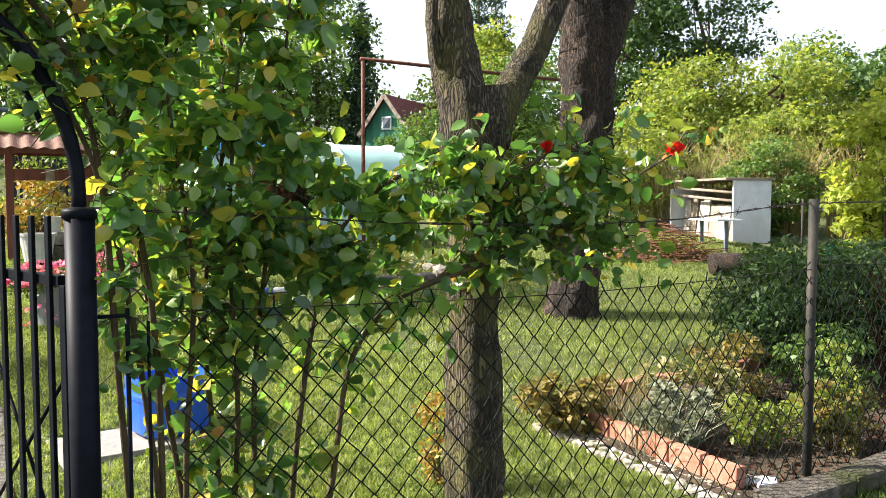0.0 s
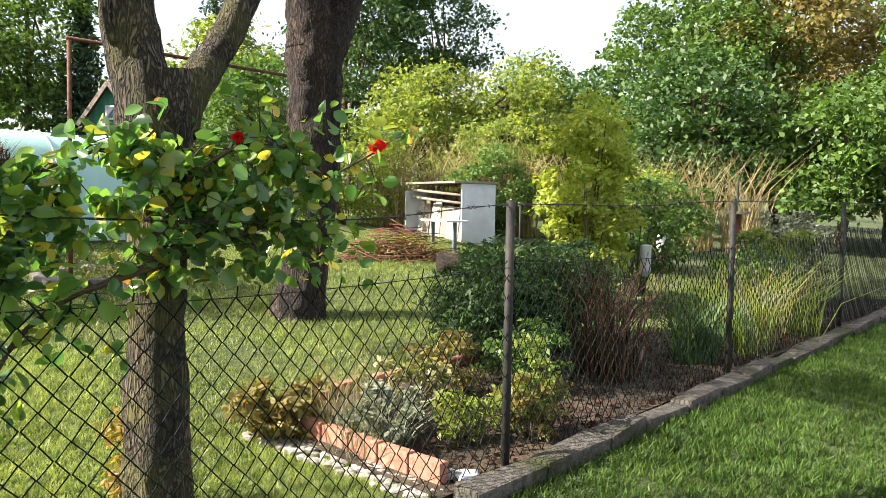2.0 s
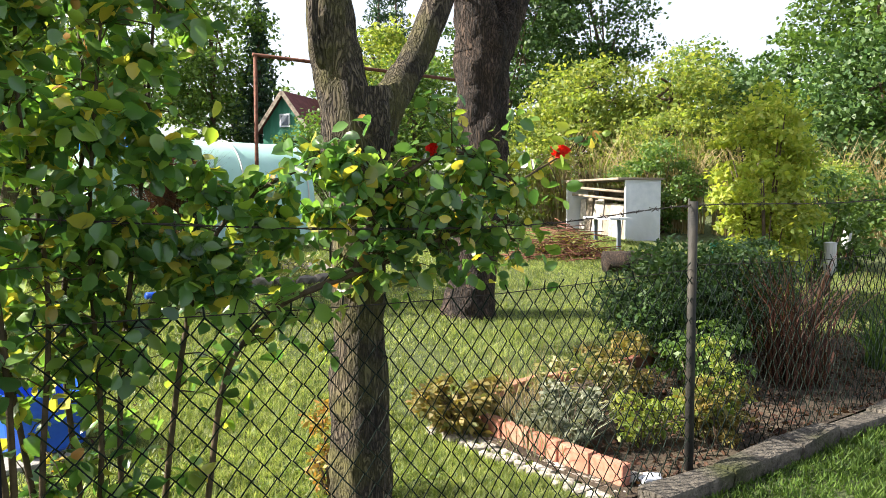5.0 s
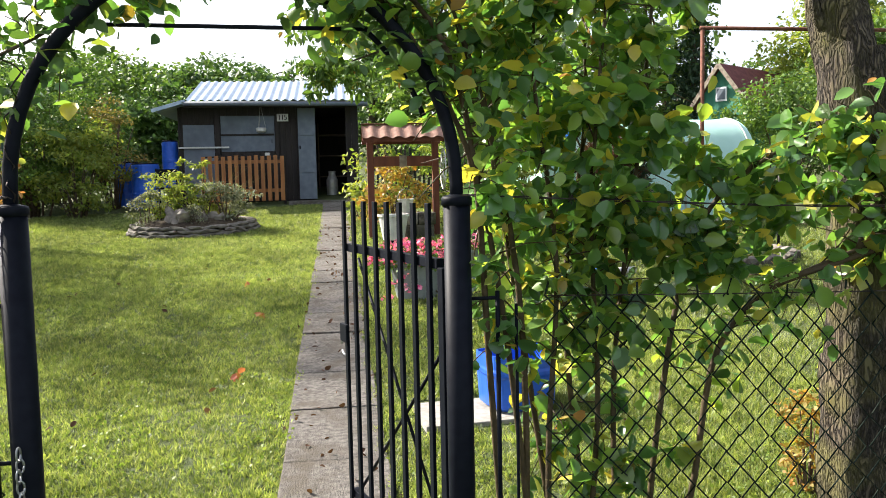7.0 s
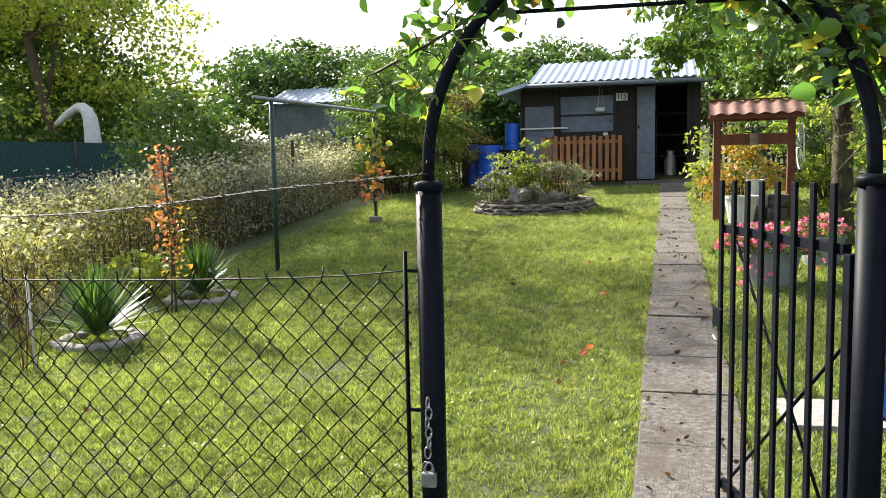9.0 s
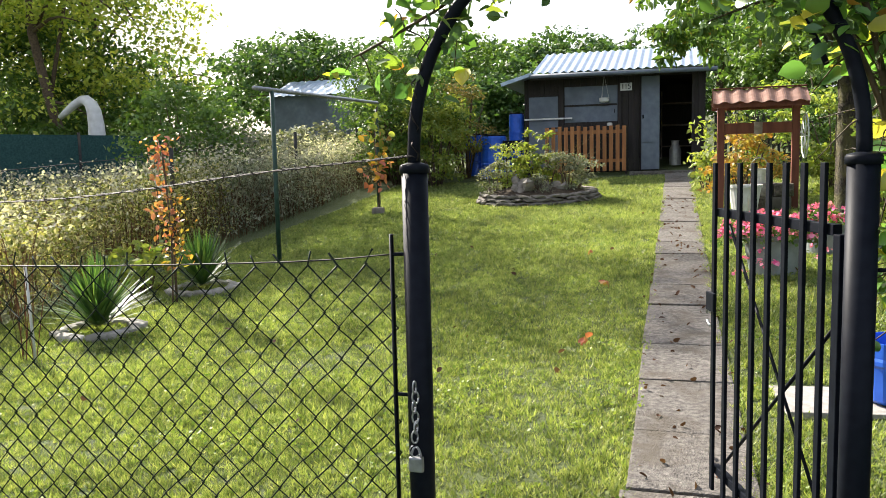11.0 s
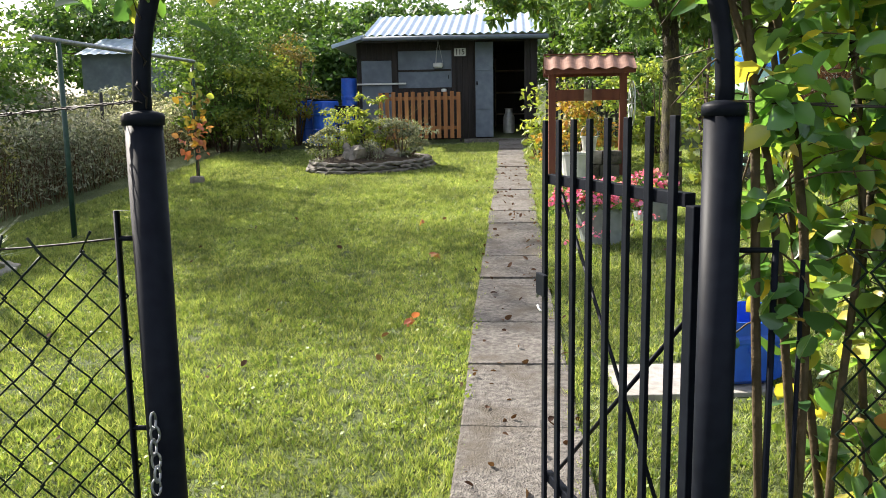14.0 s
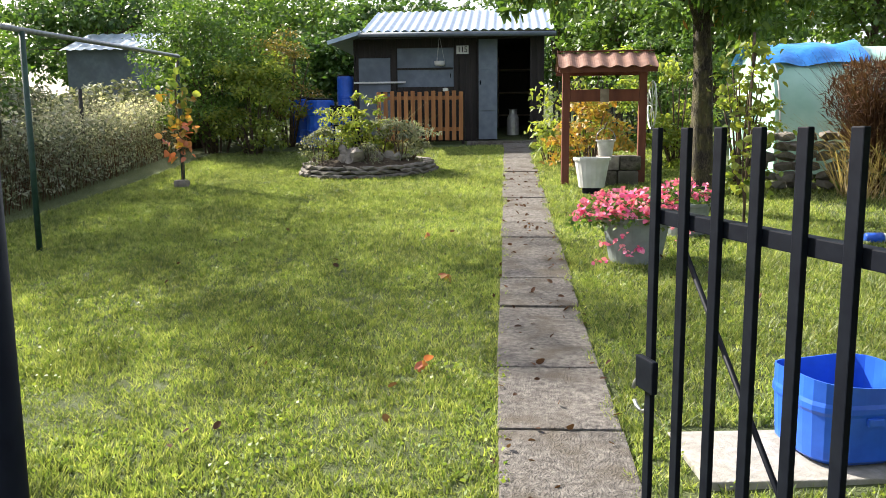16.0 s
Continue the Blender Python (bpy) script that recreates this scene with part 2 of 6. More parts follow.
M_BROWNGRASS = leafy("brown_grass", [(0.05, 0.026, 0.02), (0.085, 0.045, 0.032), (0.12, 0.07, 0.05), (0.04, 0.022, 0.018)], 0.8, 0.25, 0.1)
M_REDSTEM = leafy("dark_red_stems", [(0.05, 0.018, 0.014), (0.09, 0.035, 0.022), (0.04, 0.02, 0.012)], 0.7, 0.2)
M_PINK = leafy("pink_petals", [(0.70, 0.14, 0.38), (0.78, 0.32, 0.52), (0.66, 0.08, 0.28)], 0.6, 0.3, 0.2)
M_RED = leafy("red_petals", [(0.62, 0.01, 0.01), (0.75, 0.03, 0.02)], 0.6, 0.3, 0.2)
M_CONIFER = leafy("conifer_needles", [(0.018, 0.0525, 0.027), (0.0375, 0.0825, 0.045), (0.06, 0.112, 0.06)], 0.6, 0.15)
M_YUCCA = leafy("yucca_blades", [(0.035, 0.085, 0.028), (0.06, 0.13, 0.038), (0.14, 0.22, 0.06)], 0.45, 0.35)


# ---- shaping ----
def ground(x, y):
    v = y - 2.6
    return (0.047 * v + 0.0019 * v * v if v > 0 else 0.047 * v) + 0.022 * max(-14.0, min(x, 14.0))


def part(name, bm, material, parent=None, label=""):
    me = bpy.data.meshes.new(name)
    bm.to_mesh(me)
    bm.free()
    return dress(name, me, material, parent, label)


def dress(name, me, material, parent=None, label="", smooth=False):
    if material:
        me.materials.append(material)
    if smooth:
        me.polygons.foreach_set("use_smooth", [True] * len(me.polygons))
    ob = new(name, me)
    ob.parent = parent
    if label:
        ob["label"] = label
    return ob


def empty(name, at=(0, 0, 0), rz=0, label="", category="", group="", kind=""):
    ob = new(name)
    ob.matrix_world = pose(*at, 0, 0, rz)
    return tagged(ob, label, category, group, kind)


def np_mesh(name, verts, faces):
    """verts: n x 3; faces: m x k, all of one size."""
    verts, faces = np.asarray(verts, np.float32), np.asarray(faces, np.int32)
    me = bpy.data.meshes.new(name)
    me.vertices.add(len(verts))
    me.vertices.foreach_set("co", verts.ravel())
    k = faces.shape[1]
    me.loops.add(faces.size)
    me.loops.foreach_set("vertex_index", faces.ravel())
    me.polygons.add(len(faces))
    me.polygons.foreach_set("loop_start", np.arange(0, faces.size, k, dtype=np.int32))
    me.update(calc_edges=True)
    return me


def box(bm, x0, x1, y0, y1, z0, z1, bevel=0.0, m=None):
    r = bmesh.ops.create_cube(bm, size=1, matrix=Matrix.LocRotScale(((x0 + x1) / 2, (y0 + y1) / 2, (z0 + z1) / 2), None, (x1 - x0, y1 - y0, z1 - z0)))
    vs = r["verts"]
    if bevel:
        es = list({e for v in vs for e in v.link_edges})
        rb = bmesh.ops.bevel(bm, geom=es, offset=bevel, segments=2, affect="EDGES", profile=0.6)
        vs = list(set(rb["verts"]) | {v for v in vs if v.is_valid})
    if m:
        bmesh.ops.transform(bm, matrix=m, verts=vs)
    return vs


def boxed(*args, **kw):
    bm = bmesh.new()
    box(bm, *args, **kw)
    return bm


def tube_arrays(points, radii, sides=8, wobble=0.0, rng=None):
    """Rings along a line of points; returns verts and quads, capped by points at both ends as fans of quads."""
    pts = np.asarray(points, float)
    rad = np.broadcast_to(np.asarray(radii, float), (len(pts),))
    d = np.gradient(pts, axis=0)
    d /= np.linalg.norm(d, axis=1)[:, None] + 1e-9
    ref = np.array([0, 0, 1.0]) if abs(d[0][2]) < 0.9 else np.array([1.0, 0, 0])
    a = np.cross(d, ref)
    a /= np.linalg.norm(a, axis=1)[:, None] + 1e-9
    b = np.cross(d, a)
    ang = np.linspace(0, 2 * np.pi, sides, endpoint=False)
    ring = a[:, None, :] * np.cos(ang)[None, :, None] + b[:, None, :] * np.sin(ang)[None, :, None]
    rr = rad[:, None]
    if wobble:
        rr = rr * (1 + wobble * (rng.random((len(pts), sides)) - 0.5))
    v = (pts[:, None, :] + ring * (rr[..., None] if wobble else rr[:, :, None])).reshape(-1, 3)
    i = np.arange(sides)
    f = []
    for k in range(len(pts) - 1):
        f.append(np.stack([k * sides + i, k * sides + (i + 1) % sides, (k + 1) * sides + (i + 1) % sides, (k + 1) * sides + i], 1))
    last = (len(pts) - 1) * sides
    caps = [[0, k, k + 1, k + 2][::-1] for k in range(1, sides - 2, 2)] + [[last, last + k, last + k + 1, last + k + 2] for k in range(1, sides - 2, 2)]
    f.append(np.array(caps))
    return v, np.vstack([q for q in f if len(q)]).astype(int)


def join_arrays(items):
    vs, fs, n = [], [], 0
    for v, f in items:
        vs.append(v)
        fs.append(f + n)
        n += len(v)
    return np.vstack(vs), np.vstack(fs)


def tubes(name, lines, material, parent=None, label="", sides=8, smooth=True):
    """lines: (points, radii) each; one mesh."""
    v, f = join_arrays([tube_arrays(p, r, sides) for p, r in lines])
    return dress(name, np_mesh(name, v, f), material, parent, label, smooth)


def curve_points(ctrl, n=16):
    """A smooth line through the control points."""
    c = np.asarray(ctrl, float)
    t = np.linspace(0, len(c) - 1, n)
    i = np.clip(t.astype(int), 0, len(c) - 2)
    u = (t - i)[:, None]
    p0, p1, p2, p3 = c[np.maximum(i - 1, 0)], c[i], c[i + 1], c[np.minimum(i + 2, len(c) - 1)]
    return 0.5 * (2 * p1 + (p2 - p0) * u + (2 * p0 - 5 * p1 + 4 * p2 - p3) * u * u + (3 * p1 - p0 - 3 * p2 + p3) * u ** 3)


def leaf_arrays(P, size, rng, aspect=0.66, droop=0.35, rich=False, spread=0.35):
    """A folded leaf at each point, turned at random, faces mostly upward."""
    P = np.asarray(P, float)
    n = len(P)
    L = size * (1 + spread * (rng.random(n) * 2 - 1))
    az = rng.random(n) * 2 * np.pi
    el = -droop + 0.9 * (rng.random(n) - 0.5) * 2
    d = np.stack([np.cos(az) * np.cos(el), np.sin(az) * np.cos(el), np.sin(el)], 1)
    up = np.array([0, 0, 1.0]) + 0.9 * rng.normal(size=(n, 3))
    s = np.cross(d, up)
    s /= np.linalg.norm(s, axis=1)[:, None] + 1e-9
    nrm = np.cross(s, d)
    L, W = L[:, None], (L * aspect / 2)[:, None]
    if not rich:
        v = np.stack([P, P + d * L * 0.5 + s * W + nrm * W * 0.3, P + d * L, P + d * L * 0.5 - s * W + nrm * W * 0.3], 1).reshape(-1, 3)
        i = np.arange(n)[:, None] * 4
        return v, np.hstack([i, i + 1, i + 2, i + 3])
    def rim(u, w, lift, hand):
        return P + d * L * u + s * W * w * hand + nrm * W * lift
    v = np.stack([P, rim(0.16, 0.70, 0.22, 1), rim(0.45, 1.0, 0.30, 1), rim(0.78, 0.66, 0.16, 1), P + d * L - nrm * W * 0.2,
                  rim(0.78, 0.66, 0.16, -1), rim(0.45, 1.0, 0.30, -1), rim(0.16, 0.70, 0.22, -1)], 1).reshape(-1, 3)
    i = np.arange(n)[:, None] * 8
    return v, np.vstack([np.hstack([i, i + 1, i + 2, i + 3, i + 4]), np.hstack([i, i + 4, i + 5, i + 6, i + 7])])


def leaf_part(name, P, size, material, parent, rng, label="", aspect=0.62, droop=0.35, rich=False):
    v, f = leaf_arrays(P, size, rng, aspect, droop, rich)
    return dress(name, np_mesh(name, v, f), material, parent, label)


def blade_arrays(P, height, width, rng, lean=0.5, bend=0.3):
    """A tapering upright blade at each point: two bent segments."""
    P = np.asarray(P, float)
    n = len(P)
    h = (np.broadcast_to(np.asarray(height, float), (n,)) * (0.6 + 0.7 * rng.random(n)))[:, None]
    w = np.broadcast_to(np.asarray(width, float), (n,))[:, None]
    az = rng.random(n) * 2 * np.pi
    out = np.stack([np.cos(az), np.sin(az), np.zeros(n)], 1)
    side = np.stack([-np.sin(az + 0.8), np.cos(az + 0.8), np.zeros(n)], 1) * w
    tilt = (lean * rng.random(n))[:, None]
    mid = P + out * h * tilt * 0.4 + np.array([0, 0, 0.55]) * h
    tip = P + out * h * (tilt + bend * rng.random((n, 1))) + np.array([0, 0, 0.95]) * h
    v = np.stack([P - side, P + side, mid + side * 0.8, tip, mid - side * 0.8], 1).reshape(-1, 3)
    i = np.arange(n)[:, None] * 5
    return v, np.vstack([np.hstack([i, i + 1, i + 2, i + 4])]), np.hstack([i + 4, i + 2, i + 3])


def blade_part(name, P, height, width, material, parent, rng, label="", lean=0.5, bend=0.3):
    v, q, t = blade_arrays(P, height, width, rng, lean, bend)
    f = np.vstack([np.hstack([q[:, :3]]), np.hstack([q[:, :1], q[:, 2:]]), t])
    return dress(name, np_mesh(name, v, f), material, parent, label)


def blob_points(rng, n, centre, radii, shell=0.55):
    d = rng.normal(size=(n, 3))
    d /= np.linalg.norm(d, axis=1)[:, None]
    r = shell + (1 - shell) * rng.random((n, 1)) ** 0.6
    return np.asarray(centre) + d * r * np.asarray(radii)


def crown_points(rng, n, centre, radii, clumps=40, clump=0.3):
    """Leaves in many clumps over an uneven ellipsoid, with gaps between them."""
    c = blob_points(rng, clumps, centre, radii, 0.35)
    k = rng.integers(0, clumps, n)
    size = (clump * (0.6 + 0.8 * rng.random(clumps)))[k][:, None] * min(radii)
    d = rng.normal(size=(n, 3))
    d[:, 2] = np.abs(d[:, 2]) * 0.9 - 0.25
    d /= np.linalg.norm(d, axis=1)[:, None]
    shell = 0.55 + 0.55 * rng.random((n, 1)) + 0.25 * np.abs(rng.normal(size=(n, 1)))
    return c[k] + d * shell * size * np.array([1.15, 1.15, 0.75])


def limb_lines(rng, base, top, r0, centre, radii, count):
    """A trunk from base to top and limbs out of its upper part into the crown."""
    base, top, centre = np.asarray(base, float), np.asarray(top, float), np.asarray(centre, float)
    mid = (base + top) / 2 + rng.normal(size=3) * np.array([0.05, 0.05, 0]) * np.linalg.norm(top - base)
    tr = curve_points([base, mid, top], 8)
    lines = [(tr, np.linspace(r0, r0 * 0.3, 8))]
    for i in range(count):
        s = tr[rng.integers(2, 8)]
        e = blob_points(rng, 1, centre, np.asarray(radii) * 0.85, 0.7)[0]
        m = (s + e) / 2 + np.array([0, 0, 0.12 * np.linalg.norm(e - s)])
        lines.append((curve_points([s, m, e], 6), np.linspace(r0 * 0.38, r0 * 0.06, 6)))
    return lines


def tree(x, y, height, crown_r, leaf, mat, label, seed, n=6000, r0=0.14, low=0.25, name="tree", bark=None, clumps=60, clump=0.28, group="background trees", squash=1.0, category="tree"):
    rng = np.random.default_rng(seed)
    z = ground(x, y)
    t = empty(name, (x, y, z), 0, label, category, group)
    zc = height * (low + 1) / 2
    rz = height * (1 - low) / 2
    c, rad = np.array([0, 0, zc]), np.array([crown_r, crown_r * squash, rz])
    tubes("trunk", limb_lines(rng, (0, 0, -0.1), (0, 0, zc + rz * 0.5), r0, c, rad, 12), bark or M_TWIG, t, sides=6)
    leaf_part("crown", crown_points(rng, n, c, rad, clumps, clump), leaf, mat, t, rng)
    return t


def conifer(x, y, height, radius, mat, label, seed, n=5000):
    rng = np.random.default_rng(seed)
    t = empty("conifer", (x, y, ground(x, y)), 0, label, "tree", "background trees")
    tubes("trunk", [(np.array([(0, 0, -0.1), (0, 0, height * 0.5), (0, 0, height)]), np.array([0.12, 0.08, 0.01]))], M_TWIG, t, sides=6)
    h = 1 - np.sqrt(rng.random(n))
    layer = np.round(h * 14) / 14 + rng.normal(size=n) * 0.015
    a = rng.integers(0, 9, n) / 9 * 2 * np.pi + np.round(h * 14) * 0.7 + rng.normal(size=n) * 0.16
    r = radius * (1 - np.clip(layer, 0, 1)) * (0.15 + 0.95 * rng.random(n))
    P = np.stack([np.cos(a) * r, np.sin(a) * r, height * (0.06 + 0.94 * np.clip(layer, 0, 1)) - r * 0.25], 1)
    leaf_part("crown", P, 0.22, mat, t, rng, aspect=0.35, droop=0.5)
    return t


def bush(x, y, rx, ry, height, leaf, mat, label, seed, n=3000, name="bush", clumps=40, clump=0.3, stems=14, group="", category="bush", aspect=0.55, rich=False, base=0.0, stem_mat=None):
    rng = np.random.default_rng(seed)
    z = ground(x, y)
    t = empty(name, (x, y, z), 0, label, category, group)
    c, rad = np.array([0, 0, height * (0.5 + base / 2)]), np.array([rx, ry, height * (0.5 - base / 2)])
    lines = []
    for i in range(stems):
        e = blob_points(rng, 1, c, rad * 0.9, 0.6)[0]
        e[2] = max(e[2], height * 0.35)
        s = np.array([e[0] * 0.2, e[1] * 0.2, -0.05])
        lines.append((curve_points([s, (s + e) / 2 + np.array([0, 0, 0.1 * height]), e], 5), np.linspace(0.012, 0.003, 5) * (0.6 + height * 0.5)))
    tubes("stem", lines, stem_mat or M_TWIG, t, sides=4)["kind"] = "stuff"
    P = crown_points(rng, n, c, rad, clumps, clump)
    P[:, 2] = np.abs(P[:, 2] - 0.03) + 0.03
    leaf_part("foliage", P, leaf, mat, t, rng, aspect=aspect, rich=rich)
    return t


def tuft(x, y, r, height, width, mat, label, seed, n=250, name="grass_tuft", lean=0.8, bend=0.6, category="ornamental grass", group=""):
    rng = np.random.default_rng(seed)
    t = empty(name, (x, y, ground(x, y)), 0, label, category, group)
    a, d = rng.random(n) * 2 * np.pi, np.sqrt(rng.random(n)) * r
    blade_part("foliage", np.stack([np.cos(a) * d, np.sin(a) * d, np.full(n, -0.02)], 1), height, width, mat, t, rng, lean=lean, bend=bend)
    return t


def lathe(profile, sides=24, wob=0.0):
    """A turned shape out of (radius, height) pairs."""
    bm = bmesh.new()
    rings = []
    for r, z in profile:
        rings.append([bm.verts.new((r * math.cos(2 * math.pi * i / sides) * (1 + wob * (i % 2)), r * math.sin(2 * math.pi * i / sides) * (1 + wob * (i % 2)), z)) for i in range(sides)])
    for a, b in zip(rings, rings[1:]):
        for i in range(sides):
            bm.faces.new((a[i], a[(i + 1) % sides], b[(i + 1) % sides], b[i]))
    bm.faces.new(list(reversed(rings[0])))
    bm.faces.new(rings[-1])
    bmesh.ops.recalc_face_normals(bm, faces=bm.faces)
    return bm


def pebble(rng, sx, sy, sz, rough=0.18):
    bm = bmesh.new()
    bmesh.ops.create_icosphere(bm, subdivisions=1, radius=1)
    for v in bm.verts:
        v.co *= 1 + rough * (rng.random() * 2 - 1)
        v.co.x, v.co.y, v.co.z = v.co.x * sx, v.co.y * sy, max(-0.8, min(0.8, v.co.z)) * sz
    me = bpy.data.meshes.new("stone")
    bm.to_mesh(me)
    bm.free()
    return me


# ---- the ground: one sheet to the horizon ----
def ground_sheet():
    xs = np.concatenate([np.linspace(-400, -20, 12), np.linspace(-18, 22, 90), np.linspace(26, 400, 12)])
    ys = np.concatenate([np.linspace(-300, -8, 8), np.linspace(-6, 30, 80), np.linspace(34, 400, 12)])
    X, Y = np.meshgrid(xs, ys)
    Z = np.vectorize(lambda a, b: ground(a, min(b, 32.0)))(X, Y)
    Z = Z + np.vectorize(lambda a, b: 0.012 * noise.noise((a * 1.3, b * 1.3, 0)))(X, Y)
    nx = len(xs)
    i, j = np.meshgrid(np.arange(nx - 1), np.arange(len(ys) - 1))
    k = (j * nx + i).ravel()
    me = np_mesh("ground", np.stack([X.ravel(), Y.ravel(), Z.ravel()], 1), np.stack([k, k + 1, k + nx + 1, k + nx], 1))
    return tagged(dress("ground", me, M_LAWN, smooth=True), "lawn of short patchy green grass on a gentle slope", "lawn", kind="structure")


ground_sheet()


def ripple(x, y, scale, seed):
    """Smooth value noise from -1 to 1 for whole arrays."""
    table = np.random.default_rng(seed).random((256, 256)) * 2 - 1
    u, v = np.asarray(x) * scale + 500, np.asarray(y) * scale + 500
    i, j = np.floor(u).astype(int), np.floor(v).astype(int)
    a, b = u - i, v - j
    a, b = a * a * (3 - 2 * a), b * b * (3 - 2 * b)
    t = lambda p, q: table[p % 256, q % 256]
    return (t(i, j) * (1 - a) + t(i + 1, j) * a) * (1 - b) + (t(i, j + 1) * (1 - a) + t(i + 1, j + 1) * a) * b


def ground_at(x, y):
    v = y - 2.6
    return np.where(v > 0, 0.047 * v + 0.0019 * v * v, 0.047 * v) + 0.022 * np.clip(x, -14.0, 14.0)


def grass_field(name, count, x0, x1, y0, y1, keep, seed, h, w, label, mat=None, power=1.0):
    """Short blades, one thin triangle each, in clumps of two sizes."""
    rng = np.random.default_rng(seed)
    x = x0 + (x1 - x0) * rng.random(count)
    y = y0 + (y1 - y0) * rng.random(count) ** power
    ok = keep(x, y)
    x, y = x[ok], y[ok]
    clump = ripple(x, y, 15, seed + 40) * 0.7 + ripple(x, y, 37, seed + 41) * 0.4
    ok = clump > -0.68 + 0.35 * rng.random(len(x))
    x, y, clump = x[ok], y[ok], clump[ok]
    n = len(x)
    far = (1 + np.clip((y - y0) / 9, 0, 1.3) * 0.8)[:, None]
    patch = ripple(x, y, 1.7, seed + 42)
    hh = (h * (0.9 + 0.25 * patch) * (0.9 + 0.4 * clump) * (0.6 + 0.7 * rng.random(n)))[:, None] * far ** 0.5
    az, turn = rng.random(n) * 2 * np.pi, rng.random(n) * 2 * np.pi
    out = np.stack([np.cos(az), np.sin(az), np.zeros(n)], 1)
    side = np.stack([np.cos(turn), np.sin(turn), np.zeros(n)], 1) * w * far
    base = np.stack([x, y, ground_at(x, y) - 0.006], 1)
    tip = base + out * hh * (0.15 + 0.95 * rng.random((n, 1))) + np.array([0, 0, 0.95]) * hh
    v = np.stack([base - side, base + side, tip], 1).reshape(-1, 3)
    ob = dress(name, np_mesh(name, v, np.arange(n * 3).reshape(-1, 3)), mat or M_GRASS)
    return tagged(ob, label, "grass", kind="stuff")


def keep_lawn(x, y):
    return ~((x > -0.575 + 0.022 * np.sin(y * 7) + 0.018 * np.sin(y * 17)) & (x < -0.115 + 0.022 * np.sin(y * 8 + 1) + 0.018 * np.sin(y * 19)) & (y > 1) & (y < 17.3)) & ~((x > -4.2) & (x < 0.4) & (y > 17.0)) & ~(x < -6.2) & ~((x > 0.11) & (x < 0.86) & (y > 4.50) & (y < 5.06))


def keep_right(x, y):
    return ~((x > 2.75) & (y < 4.0 - 0.06 * (x - 3))) & ~((x > 1.1) & (y < 2.62))


def keep_outer(x, y):
    return (y < 2.42) & (y > -0.6 + 0.5 * np.sin(x * 1.7) + 0.3 * np.sin(x * 4.1)) & ~((x > -0.62) & (x < -0.07) & (y > 1.25))


grass_field("lawn_grass", 860000, -6.6, 2.6, 2.7, 17.0, keep_lawn, 1, 0.042, 0.0042, "short lawn grass on both sides of the slab path", power=2.0)
grass_field("orchard_grass", 270000, 1.1, 11.5, 2.62, 12.0, keep_right, 2, 0.05, 0.0042, "lawn grass under the old fruit trees", power=1.3)
grass_field("verge_grass", 300000, -6.5, 14.0, -1.5, 2.42, keep_outer, 3, 0.045, 0.0054, "mown grass verge outside the fence", M_VERGE, 0.75)


def clover(count, x0, x1, y0, y1, seed):
    rng = np.random.default_rng(seed)
    x, y = x0 + (x1 - x0) * rng.random(count), y0 + (y1 - y0) * rng.random(count) ** 1.3
    ok = keep_lawn(x, y) & (np.array([noise.noise((a * 2.2, b * 2.2, 9)) for a, b in zip(x, y)]) > -0.05 + 0.3 * rng.random(count))
    x, y = x[ok], y[ok]
    z = np.array([ground(a, b) for a, b in zip(x, y)]) + 0.012 + 0.03 * rng.random(len(x))
    return tagged(leaf_part("clover", np.stack([x, y, z], 1), 0.019, M_CLOVER, None, rng, aspect=0.8, droop=0.0), "clover and weeds growing in the lawn", "clover", kind="stuff")


clover(70000, -5.5, 2.2, 2.8, 13.0, 12)


# ---- slab path ----
def slab_path():
    p = empty("path", (0, 0, 0), 0, "narrow path of worn grey concrete slabs leading to the shed", "path", kind="structure")
    rng = random.Random(4)
    ys = [1.3, 2.1, 2.85, 3.55, 4.2]
    ys += [4.98, 5.72, 6.82, 7.55, 8.3, 9.05, 9.75, 10.5, 11.3, 12.05, 12.8, 13.55, 14.3, 15.1, 15.85, 16.6, 17.25]
    for a, b in zip(ys, ys[1:]):
        bm = bmesh.new()
        d = rng.uniform(-0.012, 0.012)
        box(bm, -0.60 + d, -0.088 + d, a + 0.009, b - 0.009, -0.05, 0.026 + rng.uniform(-0.006, 0.006), 0.008)
        for v in bm.verts:
            v.co.x += 0.010 * noise.noise((v.co.x * 9, v.co.y * 9, 1))
            v.co.z += ground(-0.35, v.co.y) + 0.006 * noise.noise((v.co.x * 5, v.co.y * 5, 2))
        part("slab", bm, M_CONC, p)


slab_path()


def kerb():
    k = empty("kerb", (0, 0, 0), 0, "low kerb of mossy weathered concrete blocks under the fence", "kerb", kind="structure")
    rng = random.Random(5)
    x = 2.72
    while x < 11.4:
        l = rng.uniform(0.42, 0.62)
        bm = boxed(x + 0.006, x + l - 0.006, 2.38 + rng.uniform(-0.012, 0.012), 2.53, -0.08, 0.10 + rng.uniform(-0.012, 0.012), bevel=0.016)
        for v in bm.verts:
            v.co += Vector((0, 1, 1)) * 0.026 * noise.noise(v.co * 9)
            v.co.z += ground(v.co.x, 2.45) - 0.02
        part("kerb_block", bm, M_KERB, k)
        x += l


kerb()


# ---- the gate, its arch and the wire fence ----
LX, RX, FY = -1.14, 0.043, 2.573


